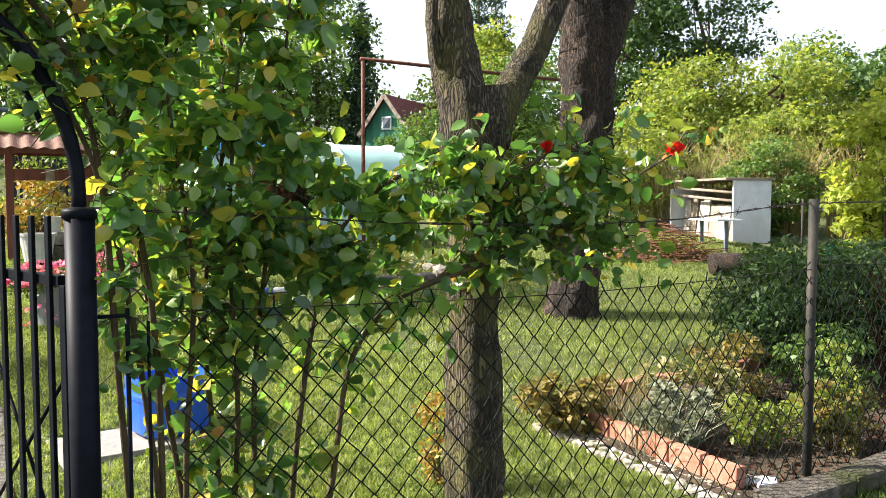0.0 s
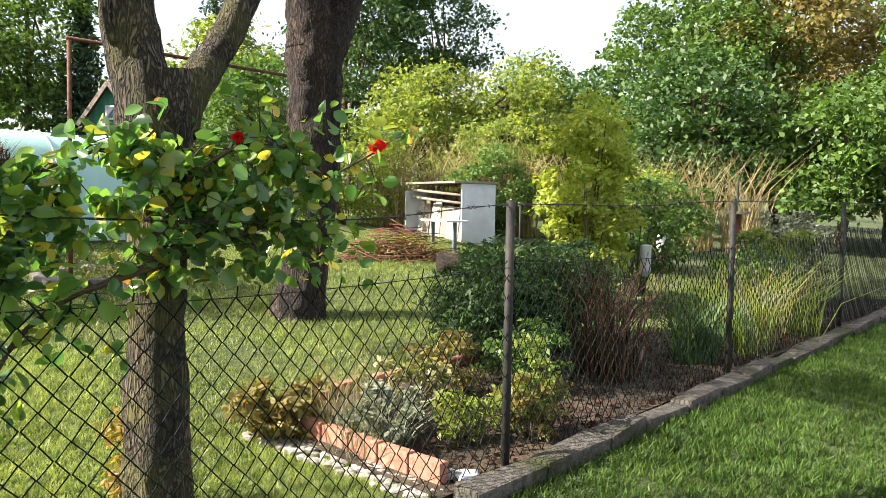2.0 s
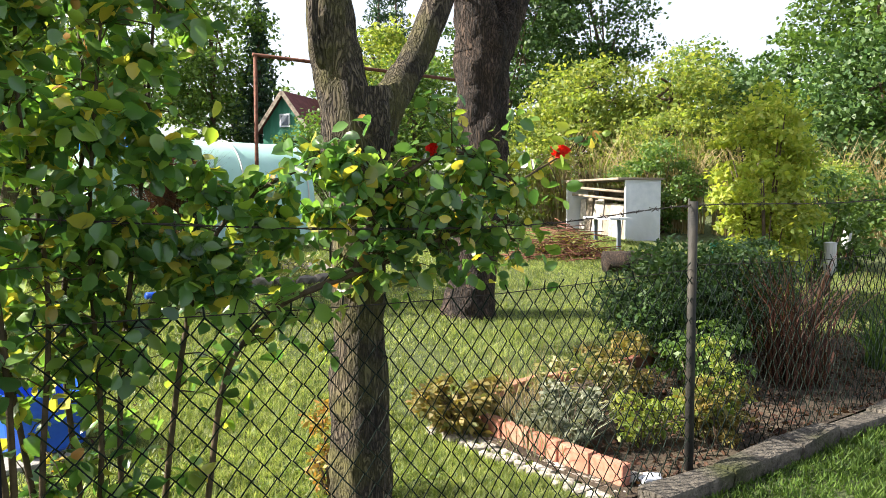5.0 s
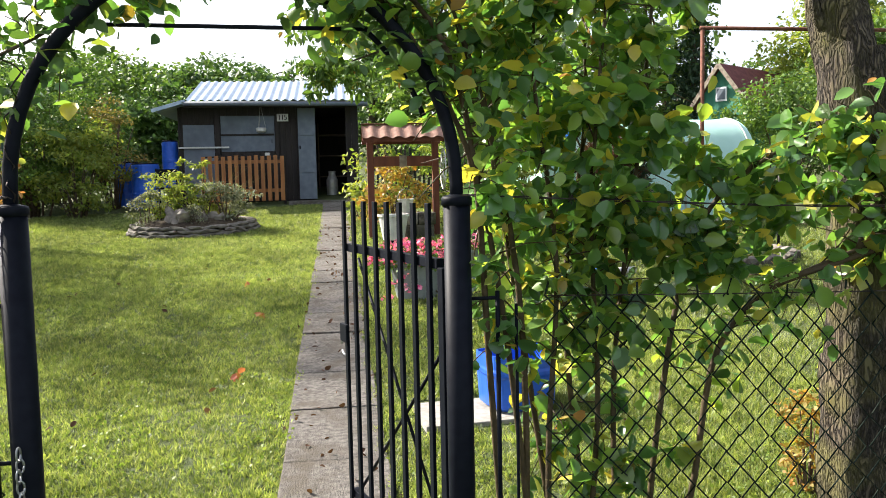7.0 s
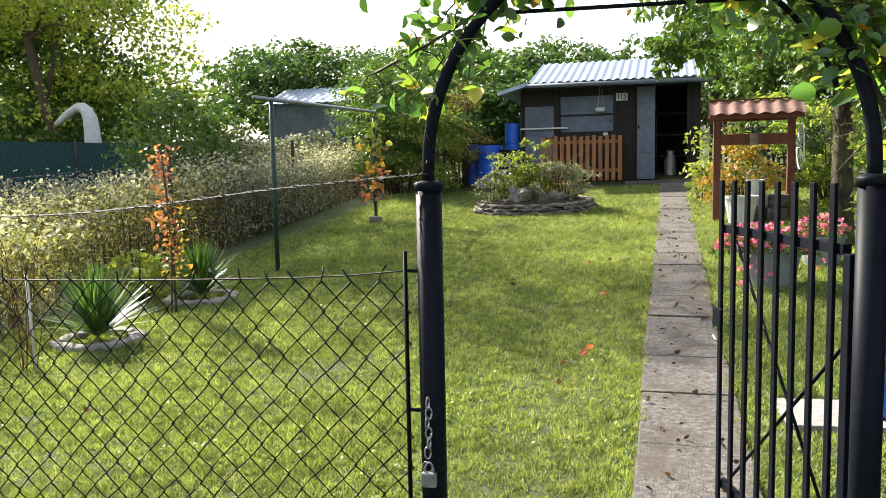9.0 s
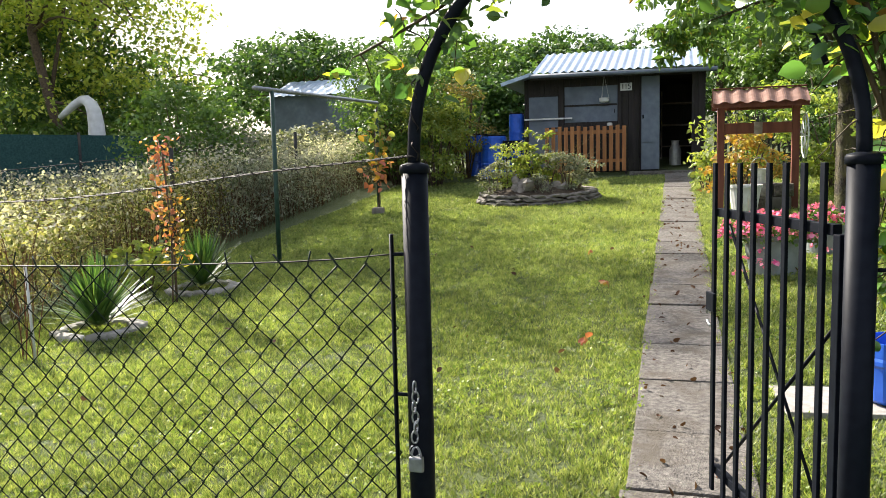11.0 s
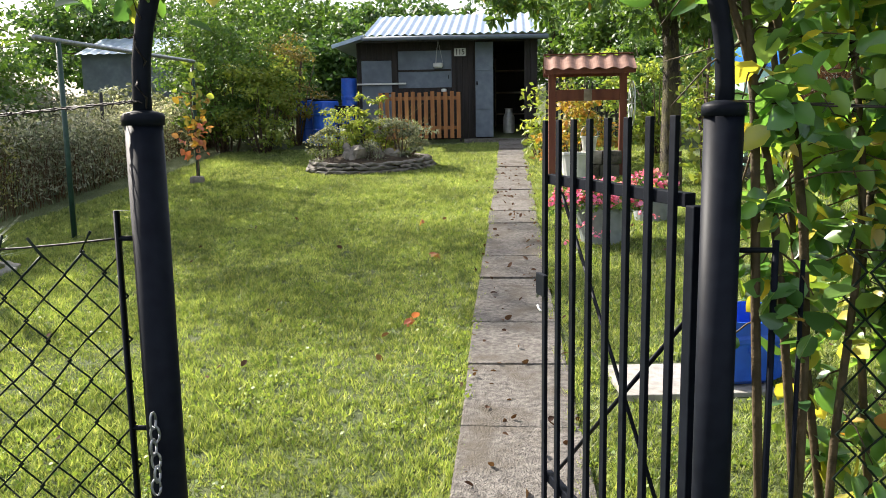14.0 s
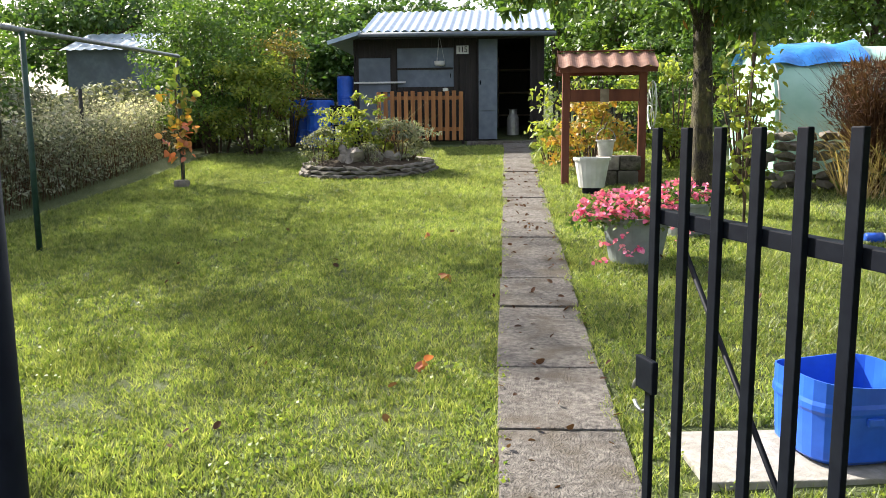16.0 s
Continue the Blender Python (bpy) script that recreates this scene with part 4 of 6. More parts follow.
def shed():
    t = empty("garden_shed", (0, 0, 0), 0, "dark brown wooden shed with grey panels and pale metal roof", "shed")
    z0, yf = 1.16, 18.0
    # boarded front, with openings left for the window and the door
    def boards(x0, x1, z0_, z1_, y=yf):
        k = x0
        while k < x1 - 0.01:
            w = min(0.115, x1 - k)
            part("board", boxed(k + 0.002, k + w - 0.002, y, y + 0.03, z0_, z1_, bevel=0.003), M_DARKWOOD, t)
            k += w
    boards(-3.56, -3.5, z0, 3.2)
    boards(-2.86, -2.72, z0, 3.2)
    boards(-2.72, -1.59, z0, 2.22)
    boards(-2.72, -1.59, 2.99, 3.2)
    boards(-1.59, -0.74, z0, 3.2)
    boards(-0.06, 0.20, z0, 3.2)
    boards(-0.74, -0.06, 3.14, 3.2)
    part("grey_panel", boxed(-3.5, -2.86, yf - 0.01, yf + 0.03, z0 + 0.1, 2.80, bevel=0.004), M_GREYPANEL, t, "blue-grey painted panel")
    boards(-3.5, -2.86, 2.81, 3.2)
    part("white_rail", boxed(-3.6, -2.55, yf - 0.06, yf - 0.03, 2.30, 2.335, bevel=0.004), M_WHITEPLASTIC, t)
    shutter = part("window_shutter", boxed(-2.72, -1.59, yf + 0.005, yf + 0.035, 2.225, 2.985, bevel=0.004), M_GREYPANEL, t, "closed grey window shutter")
    part("shutter_batten", boxed(-2.72, -1.60, yf - 0.012, yf + 0.004, 2.56, 2.60, bevel=0.003), M_DARKWOOD, shutter)
    part("shutter_bolt", boxed(-1.66, -1.645, yf - 0.02, yf + 0.004, 2.40, 2.48, bevel=0.003), M_BLACK, shutter)
    part("shutter_post", boxed(-2.83, -2.74, yf - 0.03, yf - 0.001, z0, 3.2, bevel=0.004), M_DARKWOOD, t)
    part("shutter_post", boxed(-1.58, -1.50, yf - 0.03, yf - 0.001, z0, 3.2, bevel=0.004), M_DARKWOOD, t)
    part("side_wall", boxed(-3.6, -3.565, yf, 20.6, z0, 3.2), M_DARKWOOD, t)
    part("side_wall", boxed(0.165, 0.2, yf + 0.032, 20.6, z0, 3.2), M_DARKWOOD, t)
    part("back_wall", boxed(-3.564, 0.164, 20.57, 20.6, z0, 3.3), M_DARKWOOD, t)
    part("floor_panel", boxed(-3.564, 0.164, yf + 0.032, 20.56, z0 - 0.05, z0 + 0.01), M_DARKWOOD, t)
    part("ceiling_panel", boxed(-3.564, 0.164, yf + 0.032, 20.56, 3.16, 3.19), M_DARKWOOD, t)
    door = part("door", boxed(-1.09, -0.72, yf - 0.09, yf - 0.05, z0 + 0.02, 3.13, bevel=0.004), M_GREYPANEL, t, "blue-grey door folded open against the wall")
    for z in (1.75, 2.55):
        part("door_batten", boxed(-1.085, -0.725, yf - 0.105, yf - 0.091, z, z + 0.09, bevel=0.003), M_GREYPANEL, door)
    part("latch", boxed(-1.07, -1.04, yf - 0.115, yf - 0.0905, 2.25, 2.33, bevel=0.003), M_BLACK, door)
    part("door_frame", boxed(-0.075, -0.02, yf - 0.02, yf - 0.001, z0, 3.15, bevel=0.004), M_DARKWOOD, t)
    bm = bmesh.new()
    corrugated(bm, -3.34, 0.36, (17.55, 3.27), (19.7, 3.93), 0.17, 0.018)
    part("roof_sheet", bm, M_METALROOF, t, "pale blue-grey corrugated metal roof")
    bm = bmesh.new()
    corrugated(bm, -3.34, 0.36, (21.2, 3.35), (19.72, 3.92), 0.17, 0.018)
    part("roof_sheet", bm, M_METALROOF, t)
    part("eaves_board", boxed(-3.38, 0.38, 17.52, 17.55, 3.12, 3.235, bevel=0.004), M_DARKWOOD, t)
    tubes("gutter", [([(-3.4, 17.49, 3.20), (0.40, 17.49, 3.17)], 0.045)], M_GREYPANEL, t, "grey plastic gutter", sides=10)
    part("soffit", boxed(-3.34, 0.36, 17.56, yf + 0.03, 3.205, 3.225), M_DARKWOOD, t)
    m = Matrix.Translation((-3.40, 0, 3.24)) @ Matrix.Rotation(radians(-16), 4, "Y")
    part("lean_to_roof", boxed(-0.62, 0.05, 17.5, 20.4, -0.02, 0.02, m=m), M_METALROOF, t, "low side roof edge")
    part("lean_to_fascia", boxed(-0.64, 0.05, 17.46, 17.495, -0.045, 0.03, m=m), M_METALROOF, t)
    part("step", boxed(-1.3, 0.3, 17.25, 17.98, 1.03, 1.15, bevel=0.012), M_CONC, t, "concrete door step")
    part("plinth", boxed(-3.6, 0.2, yf + 0.01, 20.6, 0.8, z0 - 0.052), M_CONC, t)


shed()


def number_plate():
    t = empty("number_plate", (-1.41, 17.96, 2.935), 0, "white house number plate reading 115", "sign")
    part("plate", boxed(-0.12, 0.12, -0.008, 0.0, -0.08, 0.08, bevel=0.003), M_WHITEPLASTIC, t)
    for i, ch in enumerate("115"):
        cu = bpy.data.curves.new("digit", "FONT")
        cu.body, cu.size, cu.align_x, cu.align_y, cu.extrude = ch, 0.16, "CENTER", "CENTER", 0.002
        tmp = bpy.data.objects.new("digit_curve", cu)
        me = bpy.data.meshes.new_from_object(tmp)
        bpy.data.objects.remove(tmp)
        dress("digit", me, M_BLACK, t, "black digit").matrix_local = pose((i - 1) * 0.066, -0.0115, 0, 90, 0, 0)


number_plate()


def picket_fence():
    t = empty("picket_fence", (0, 0, 0), 0, "orange-brown stained picket fence in front of the shed porch", "picket fence")
    for i in range(13):
        x = -3.02 + i * 0.1335
        part("picket", boxed(x - 0.04, x + 0.04, 17.42, 17.44, 1.17, 2.10 + 0.01 * (i % 3), bevel=0.004), M_PICKET, t)
    for z in (1.35, 1.95):
        part("rail", boxed(-3.06, -1.38, 17.441, 17.47, z, z + 0.07, bevel=0.004), M_PICKET, t)
    part("corner_post", boxed(-1.405, -1.355, 17.471, 17.55, 1.1, 2.08, bevel=0.004), M_DARKWOOD, t)
    part("top_rail", boxed(-3.06, -1.36, 17.475, 17.535, 2.081, 2.11, bevel=0.004), M_DARKWOOD, t)


picket_fence()


def barrel(x, y, r, h, label, mat=None):
    t = empty("barrel", (x, y, ground(x, y)), 0, label, "barrel", "water barrels")
    part("body", lathe([(r * 0.93, 0), (r, 0.04), (r, h * 0.3), (r * 1.04, h * 0.32), (r * 1.04, h * 0.35), (r, h * 0.37), (r, h * 0.66), (r * 1.04, h * 0.68), (r * 1.04, h * 0.71), (r, h * 0.73), (r, h - 0.03), (r * 0.94, h)], 24), mat or M_BLUE, t)
    part("lid", lathe([(r * 0.97, h), (r * 0.97, h + 0.02), (r * 0.9, h + 0.03)], 24), M_BLACK, t)


barrel(-4.25, 17.75, 0.28, 0.92, "blue plastic rain barrel beside the shed")
barrel(-4.75, 18.3, 0.28, 0.92, "blue plastic rain barrel under the bushes")
barrel(-3.82, 18.2, 0.17, 1.35, "tall narrow blue plastic drum against the shed")


def porch_things():
    t = empty("plastic_chair", (-3.72, 17.35, ground(-3.7, 17.35)), 20, "dark metal garden chair beside the shed", "chair")
    for x in (-0.2, 0.2):
        for y in (-0.2, 0.2):
            tubes("leg", [([(x, y, 0), (x, y, 0.45 if y < 0 else 0.85)], 0.012)], M_BLACK, t, sides=6)
    part("seat", boxed(-0.22, 0.22, -0.22, 0.22, 0.43, 0.46, bevel=0.01), M_BLACK, t)
    part("backrest", boxed(-0.22, 0.22, 0.19, 0.215, 0.62, 0.84, bevel=0.01), M_BLACK, t)
    t = empty("hanging_basket", (-1.86, 17.86, 2.62), 0, "white wire basket hanging from the eaves", "basket")
    part("bowl", lathe([(0.07, 0), (0.10, 0.02), (0.11, 0.09), (0.10, 0.095)], 16), M_WHITEPLASTIC, t)
    for a in (0, 2.1, 4.2):
        tubes("cord", [([(0.1 * math.cos(a), 0.1 * math.sin(a), 0.09), (0, 0, 0.58)], 0.003)], M_WHITEPLASTIC, t, sides=4)
    t = empty("milk_can", (-0.40, 18.9, 1.172), 0, "dull metal can standing inside the dark shed", "can")
    part("body", lathe([(0.12, 0), (0.13, 0.02), (0.13, 0.42), (0.08, 0.52), (0.08, 0.60), (0.10, 0.62)], 20), M_ZINC, t)
    t = empty("shelf", (-0.4, 20.3, 1.172), 0, "dark wooden shelf inside the shed", "shelf")
    for z in (0.5, 1.0, 1.5):
        part("shelf_board", boxed(-0.33, 0.5, -0.2, 0.2, z, z + 0.03), M_OLDWOOD, t)
    for x in (-0.33, 0.47):
        part("side_board", boxed(x, x + 0.03, -0.2, 0.2, 0, 1.8), M_OLDWOOD, t)
    t = empty("coffee_tin", (-1.72, 17.505, 2.112), 0, "small white tin on the porch rail", "tin")
    part("body", lathe([(0.05, 0), (0.055, 0.01), (0.055, 0.05), (0.04, 0.06)], 14), M_WHITEPLASTIC, t)


porch_things()


# ---- rock garden in the lawn ----
def rock_bed():
    rng = np.random.default_rng(41)
    t = empty("rock_garden", (-2.68, 14.1, ground(-2.68, 14.1)), 0, "round raised bed edged with stacked flat stones", "flower bed")
    meshes = [pebble(rng, 0.15 + 0.07 * rng.random(), 0.10, 0.035 + 0.012 * rng.random(), 0.12) for _ in range(7)]
    for m in meshes:
        m.materials.append(M_STONE)
    n = 0
    for layer in range(3):
        for a in np.linspace(0, 2 * math.pi, 26, endpoint=False):
            a += layer * 0.12 + rng.normal() * 0.03
            x, y = (1.0 - layer * 0.03) * math.cos(a), (0.72 - layer * 0.03) * math.sin(a)
            ob = new("stone", meshes[n % 7])
            ob.parent = t
            ob.matrix_local = pose(x, y, ground(-2.68 + x, 14.1 + y) - ground(-2.68, 14.1) + 0.03 + layer * 0.055, rng.normal() * 5, rng.normal() * 5, math.degrees(a) + 90 + rng.normal() * 12)
            n += 1
    for k in range(16):
        ob = new("stone", meshes[k % 7])
        ob.parent = t
        a = rng.random() * 6.28
        ob.matrix_local = Matrix.LocRotScale((0.45 * math.cos(a) * rng.random(), 0.2 * math.sin(a) - 0.25, 0.14 + 0.14 * rng.random()), Euler((rng.normal(), rng.normal(), a)), (1.0, 1.3, 2.4))
    bm = bmesh.new()
    bmesh.ops.create_uvsphere(bm, u_segments=24, v_segments=10, radius=1)
    for v in bm.verts:
        v.co = Vector((v.co.x * 0.93, v.co.y * 0.66, 0.04 + max(-0.1, v.co.z) * 0.24 + 0.03 * noise.noise(v.co * 4)))
    part("soil_mound", bm, M_SOIL, t)


rock_bed()
zb = 0.28
for i, (dx, dy, rx, h, leaf, mat, lab, n) in enumerate((
        (-0.5, 0.0, 0.38, 0.85, 0.055, M_LEAF_LIGHT, "upright pale green perennial in the stone bed", 2200), (-0.15, -0.1, 0.26, 1.0, 0.075, M_LEAF_LIGHT, "tall yellow-green perennial in the stone bed", 1000),
        (0.15, 0.0, 0.26, 1.0, 0.075, M_LEAF_LIGHT, "leafy green perennial in the stone bed", 900), (0.55, -0.1, 0.42, 0.62, 0.055, M_LEAF_GREY, "grey cushion of lavender in the stone bed", 2600),
        (-0.72, -0.2, 0.28, 0.5, 0.05, M_LEAF_GREY, "grey-leaved cushion plant in the stone bed", 1100), (0.12, -0.42, 0.26, 0.32, 0.045, M_LEAF_GREY, "low silver plant in the stone bed", 800))):
    bush(-2.68 + dx, 14.1 + dy, rx, rx * 0.8, h + 0.25, leaf, mat, lab, 50 + i, n, "perennial", 22, 0.3, 14, "stone bed plants", "plant", aspect=0.4)
tuft(-2.3, 14.2, 0.16, 0.95, 0.004, M_DRY, "dry feathery grass in the stone bed", 57, 60)


# ---- the well, its pots and the pink flowers ----
def well():
    t = empty("ornamental_well", (0, 12.3, 0), 0, "red-brown wooden wishing well frame with a tiled roof", "garden well")
    g = ground(0.7, 12.3)
    for x in (0.21, 1.18):
        part("post", boxed(x - 0.048, x + 0.048, -0.048, 0.048, g - 0.05, 2.10, bevel=0.006), M_REDWOOD, t)
    part("roller", boxed(0.259, 1.131, -0.05, 0.05, 1.715, 1.865, bevel=0.012), M_REDWOOD, t)
    part("rope_band", boxed(0.64, 0.75, -0.056, 0.056, 1.708, 1.872, bevel=0.004), M_OLDWOOD, t, "rope wound round the roller")
    part("beam", boxed(0.10, 1.30, -0.045, 0.045, 2.10, 2.15, bevel=0.004), M_REDWOOD, t)
    for s, lab in ((-1, ""), (1, "")):
        bm = bmesh.new()
        corrugated(bm, 0.09, 1.31, (s * 0.36, 2.13), (s * 0.005, 2.33), 0.19, 0.014)
        part("roof_sheet", bm, M_TILEROOF, t, "brown tile-pattern roof sheet")
    part("fascia", boxed(0.10, 1.30, -0.335, -0.315, 2.06, 2.115, bevel=0.003), M_REDWOOD, t)
    part("fascia", boxed(0.10, 1.30, 0.315, 0.335, 2.06, 2.115, bevel=0.003), M_REDWOOD, t)
    part("ridge", boxed(0.09, 1.31, -0.03, 0.03, 2.335, 2.352, bevel=0.006), M_REDWOOD, t)
    a = np.linspace(0, 2 * math.pi, 25)
    wheel = tubes("crank_wheel", [([(1.30, 0.30 * math.cos(k), 1.66 + 0.30 * math.sin(k)) for k in a], 0.011)], M_ZINC, t, "thin spoked metal wheel", sides=6)
    for k in a[:-1:3]:
        tubes("spoke", [([(1.30, 0, 1.66), (1.30, 0.30 * math.cos(k), 1.66 + 0.30 * math.sin(k))], 0.006)], M_ZINC, wheel, sides=6)
    tubes("axle", [([(1.13, 0, 1.79), (1.31, 0, 1.66)], 0.012)], M_ZINC, t, sides=6)


well()


def stone_block():
    t = empty("stone_well_ring", (0.86, 12.3, ground(0.86, 12.3)), 0, "grey cut stone blocks of the well base", "stone base")
    rng = random.Random(7)
    for z in range(2):
        for k in range(2):
            x = -0.27 + k * 0.27 + (0.03 if z else 0)
            part("stone_block", boxed(x + 0.004, x + 0.262, -0.2, 0.2, 0.005 + z * 0.185 - 0.02 * (z == 0), 0.185 + z * 0.185, bevel=0.02), M_STONE if (z + k) % 2 else M_KERB, t)


stone_block()


def pot(name, x, y, z, r0, r1, h, mat, label, category, sides=28, wob=0.0, base=False, handle=False):
    t = empty(name, (x, y, z), 0, label, category, "garden pots")
    b = 0.08 if base else 0
    part("body", lathe([(r0, b), (r0 + (r1 - r0) * 0.9, b + h * 0.9), (r1 + 0.012, b + h * 0.91), (r1 + 0.014, b + h), (r1 - 0.008, b + h), (r1 - 0.02, b + h * 0.86), (0.01, b + h * 0.84)], sides, wob), mat, t)
    if base:
        part("base", lathe([(r0 * 0.75, 0), (r0 * 0.75, 0.079)], 20), M_BLACK, t, "black plastic stand")
    if handle:
        tubes("handle", [([((r1 + 0.01) * math.cos(k), 0, h * 0.95 + 0.16 * math.sin(k)) for k in np.linspace(0, math.pi, 12)], 0.004)], M_STEEL, t, sides=5)
    return t


pot("planter", 0.48, 11.6, ground(0.48, 11.6), 0.15, 0.21, 0.36, M_WHITEPLASTIC, "white fluted plastic planter on a black stand", "planter", 40, 0.02, True)
pot("bucket", 0.72, 12.25, ground(0.72, 12.25) + 0.372, 0.085, 0.115, 0.21, M_ZINC, "small zinc bucket on the stone block", "bucket", 24, 0, False, True)
pot("flower_pot", 0.46, 8.15, ground(0.46, 8.15), 0.20, 0.27, 0.36, M_POTGREY, "large grey-green round flower pot", "flower pot")
pot("flower_pot", 1.05, 9.1, ground(1.05, 9.1), 0.17, 0.22, 0.30, M_POTGREY, "grey flower pot with pink flowers behind the gate", "flower pot")


def petunias(x, y, z, r, n, seed, label):
    rng = np.random.default_rng(seed)
    t = empty("petunia", (x, y, z), 0, label, "flowers", "pink flowers")
    P = blob_points(rng, n * 5, (0, 0, 0.05), (r * 1.05, r * 0.85, 0.13), 0.3)
    P[:, 2] -= np.clip(np.hypot(P[:, 0], P[:, 1]) - 0.26, 0, 1) * 0.5
    leaf_part("foliage", P, 0.05, M_LEAF_MID, t, rng)
    F = blob_points(rng, n, (0, 0, 0.09), (r, r * 0.8, 0.11), 0.6)
    F = np.vstack([F, blob_points(rng, n // 20, (-0.1, -0.3, -0.22), (0.2, 0.1, 0.16), 0.2)])
    F[:, 2] -= np.clip(np.hypot(F[:, 0], F[:, 1]) - 0.26, 0, 1) * 0.5
    F = np.repeat(F, 4, axis=0)
    leaf_part("bloom", F + rng.normal(size=F.shape) * 0.008, 0.037, M_PINK, t, rng, "bright pink petals", aspect=0.95, droop=0.0, rich=True)["kind"] = "stuff"


petunias(0.40, 8.12, ground(0.46, 8.15) + 0.37, 0.46, 230, 61, "spreading pink petunias in a pot")
petunias(1.05, 9.1, ground(1.05, 9.1) + 0.30, 0.26, 70, 62, "pink petunias in a pot")


M_RINGSTONE = surface("pale_ring_stone", (0.24, 0.225, 0.20), (0.44, 0.42, 0.38), 14, 0.9, 0.5, stain=(0.16, 0.15, 0.12), rand=0.15)
M_PALE = surface("pale_concrete", (0.20, 0.19, 0.17), (0.31, 0.295, 0.27), 25, 0.9, 0.3)


def blue_bin():
    t = empty("blue_tub", (0.715, 4.85, ground(0.715, 4.85) + 0.012), 12, "cut-open bright blue plastic drum used as a tub", "tub")
    bm = bmesh.new()
    def sq(r, z, n=32):
        out = []
        for i in range(n):
            a = 2 * math.pi * i / n
            c, s = math.cos(a), math.sin(a)
            k = (abs(c) ** 3.4 + abs(s) ** 3.4) ** (-1 / 3.4)
            out.append(bm.verts.new((r * k * c, r * k * s, z + 0.012 * math.sin(a * 2 + 1) * (z > 0.25))))
        return out
    rings = [sq(0.175, 0), sq(0.198, 0.02), sq(0.207, 0.19), sq(0.214, 0.205), sq(0.214, 0.225), sq(0.209, 0.24), sq(0.210, 0.31), sq(0.204, 0.31), sq(0.200, 0.05), sq(0.01, 0.04)]
    for p, q in zip(rings, rings[1:]):
        for i in range(32):
            bm.faces.new((p[i], p[(i + 1) % 32], q[(i + 1) % 32], q[i]))
    bm.faces.new(list(reversed(rings[0])))
    bmesh.ops.recalc_face_normals(bm, faces=bm.faces)
    part("body", bm, M_BLUE, t)
    part("side_lug", boxed(-0.03, 0.03, -0.222, -0.205, 0.16, 0.19, bevel=0.005), M_BLUE, t)
    s = tagged(part("paving_slab", boxed(-0.30, 0.42, -0.22, 0.26, -0.03, 0.012, bevel=0.006), M_PALE), "pale concrete slab lying in the grass", "slab")
    s.matrix_world = pose(0.42, 4.76, ground(0.42, 4.76) + 0.004, 0, 0, 6)


blue_bin()


def well_tree():
    rng = np.random.default_rng(71)
    t = empty("fruit_tree", (1.45, 10.2, ground(1.45, 10.2)), 0, "small fruit tree with drooping green leaves by the well", "tree")
    c = np.array([-0.45, 0.1, 2.75])
    rad = np.array([1.75, 1.3, 0.85])
    lines = limb_lines(rng, (-0.05, 0, 1.55), (-0.1, 0, 2.6), 0.10, c, rad, 18)
    lines[0] = (curve_points([(0, 0, -0.05), (-0.02, 0, 0.8), (-0.03, 0, 1.5), (-0.1, 0, 2.4)], 10), np.linspace(0.135, 0.075, 10))
    tubes("trunk", lines, M_BARK1, t, sides=8)
    P = np.vstack([crown_points(rng, 4200, c, rad, 110, 0.2), crown_points(rng, 500, (-1.75, -0.1, 2.25), np.array([0.45, 0.3, 0.3]), 14, 0.3), crown_points(rng, 900, (0.4, -0.2, 2.0), np.array([0.6, 0.5, 0.35]), 26, 0.3)])
    leaf_part("crown", P, 0.10, M_LEAF_MID, t, rng, aspect=0.45, droop=0.75, rich=True)
    leaf_part("yellow_leaves", P[::40], 0.10, M_LEAF_YELLOW, t, rng, aspect=0.45, droop=0.75, rich=True)


well_tree()
bush(0.62, 13.4, 0.65, 0.4, 1.15, 0.08, M_LEAF_YELLOW, "low shrub with orange-yellow leaves behind the well", 72, 1500, group="", clumps=36)
bush(0.75, 14.2, 0.8, 0.5, 1.9, 0.10, M_LEAF_LIGHT, "bright green leafy shrub behind the well", 73, 1200)
bush(0.12, 14.6, 0.3, 0.4, 0.7, 0.12, M_LEAF_LIGHT, "yellow-green hosta leaves beside the path", 74, 500, aspect=0.35)


def young_vine():
    t = empty("climbing_plant", (1.42, 8.6, ground(1.42, 8.6)), 0, "pale green climbing plant on a thin stake", "climbing plant")
    rng = np.random.default_rng(75)
    tubes("stem", [([(0, 0, -0.05), (0.02, 0, 1.75)], 0.012), (curve_points([(0.04, 0.02, 0), (-0.02, 0.03, 0.8), (0.04, 0, 1.6)], 10), 0.008)], M_TWIG, t, sides=6)
    z = 0.45 + 1.25 * rng.random(240)
    leaf_part("foliage", np.stack([rng.normal(size=240) * 0.12, rng.normal(size=240) * 0.10, z], 1), 0.08, M_LEAF_LIGHT, t, rng, rich=True)


young_vine()


def paling_fence():
    t = empty("paling_fence", (0, 0, 0), 0, "weathered grey paling fence behind the well", "fence")
    for i in range(22):
        x = 0.36 + i * 0.1
        part("paling", boxed(x, x + 0.05, 17.6, 17.62, 1.15, 2.25 + 0.02 * (i % 3), bevel=0.004), M_POST, t)
    for z in (1.4, 2.0):
        part("rail", boxed(0.34, 2.52, 17.621, 17.65, z, z + 0.05, bevel=0.004), M_POST, t)


paling_fence()


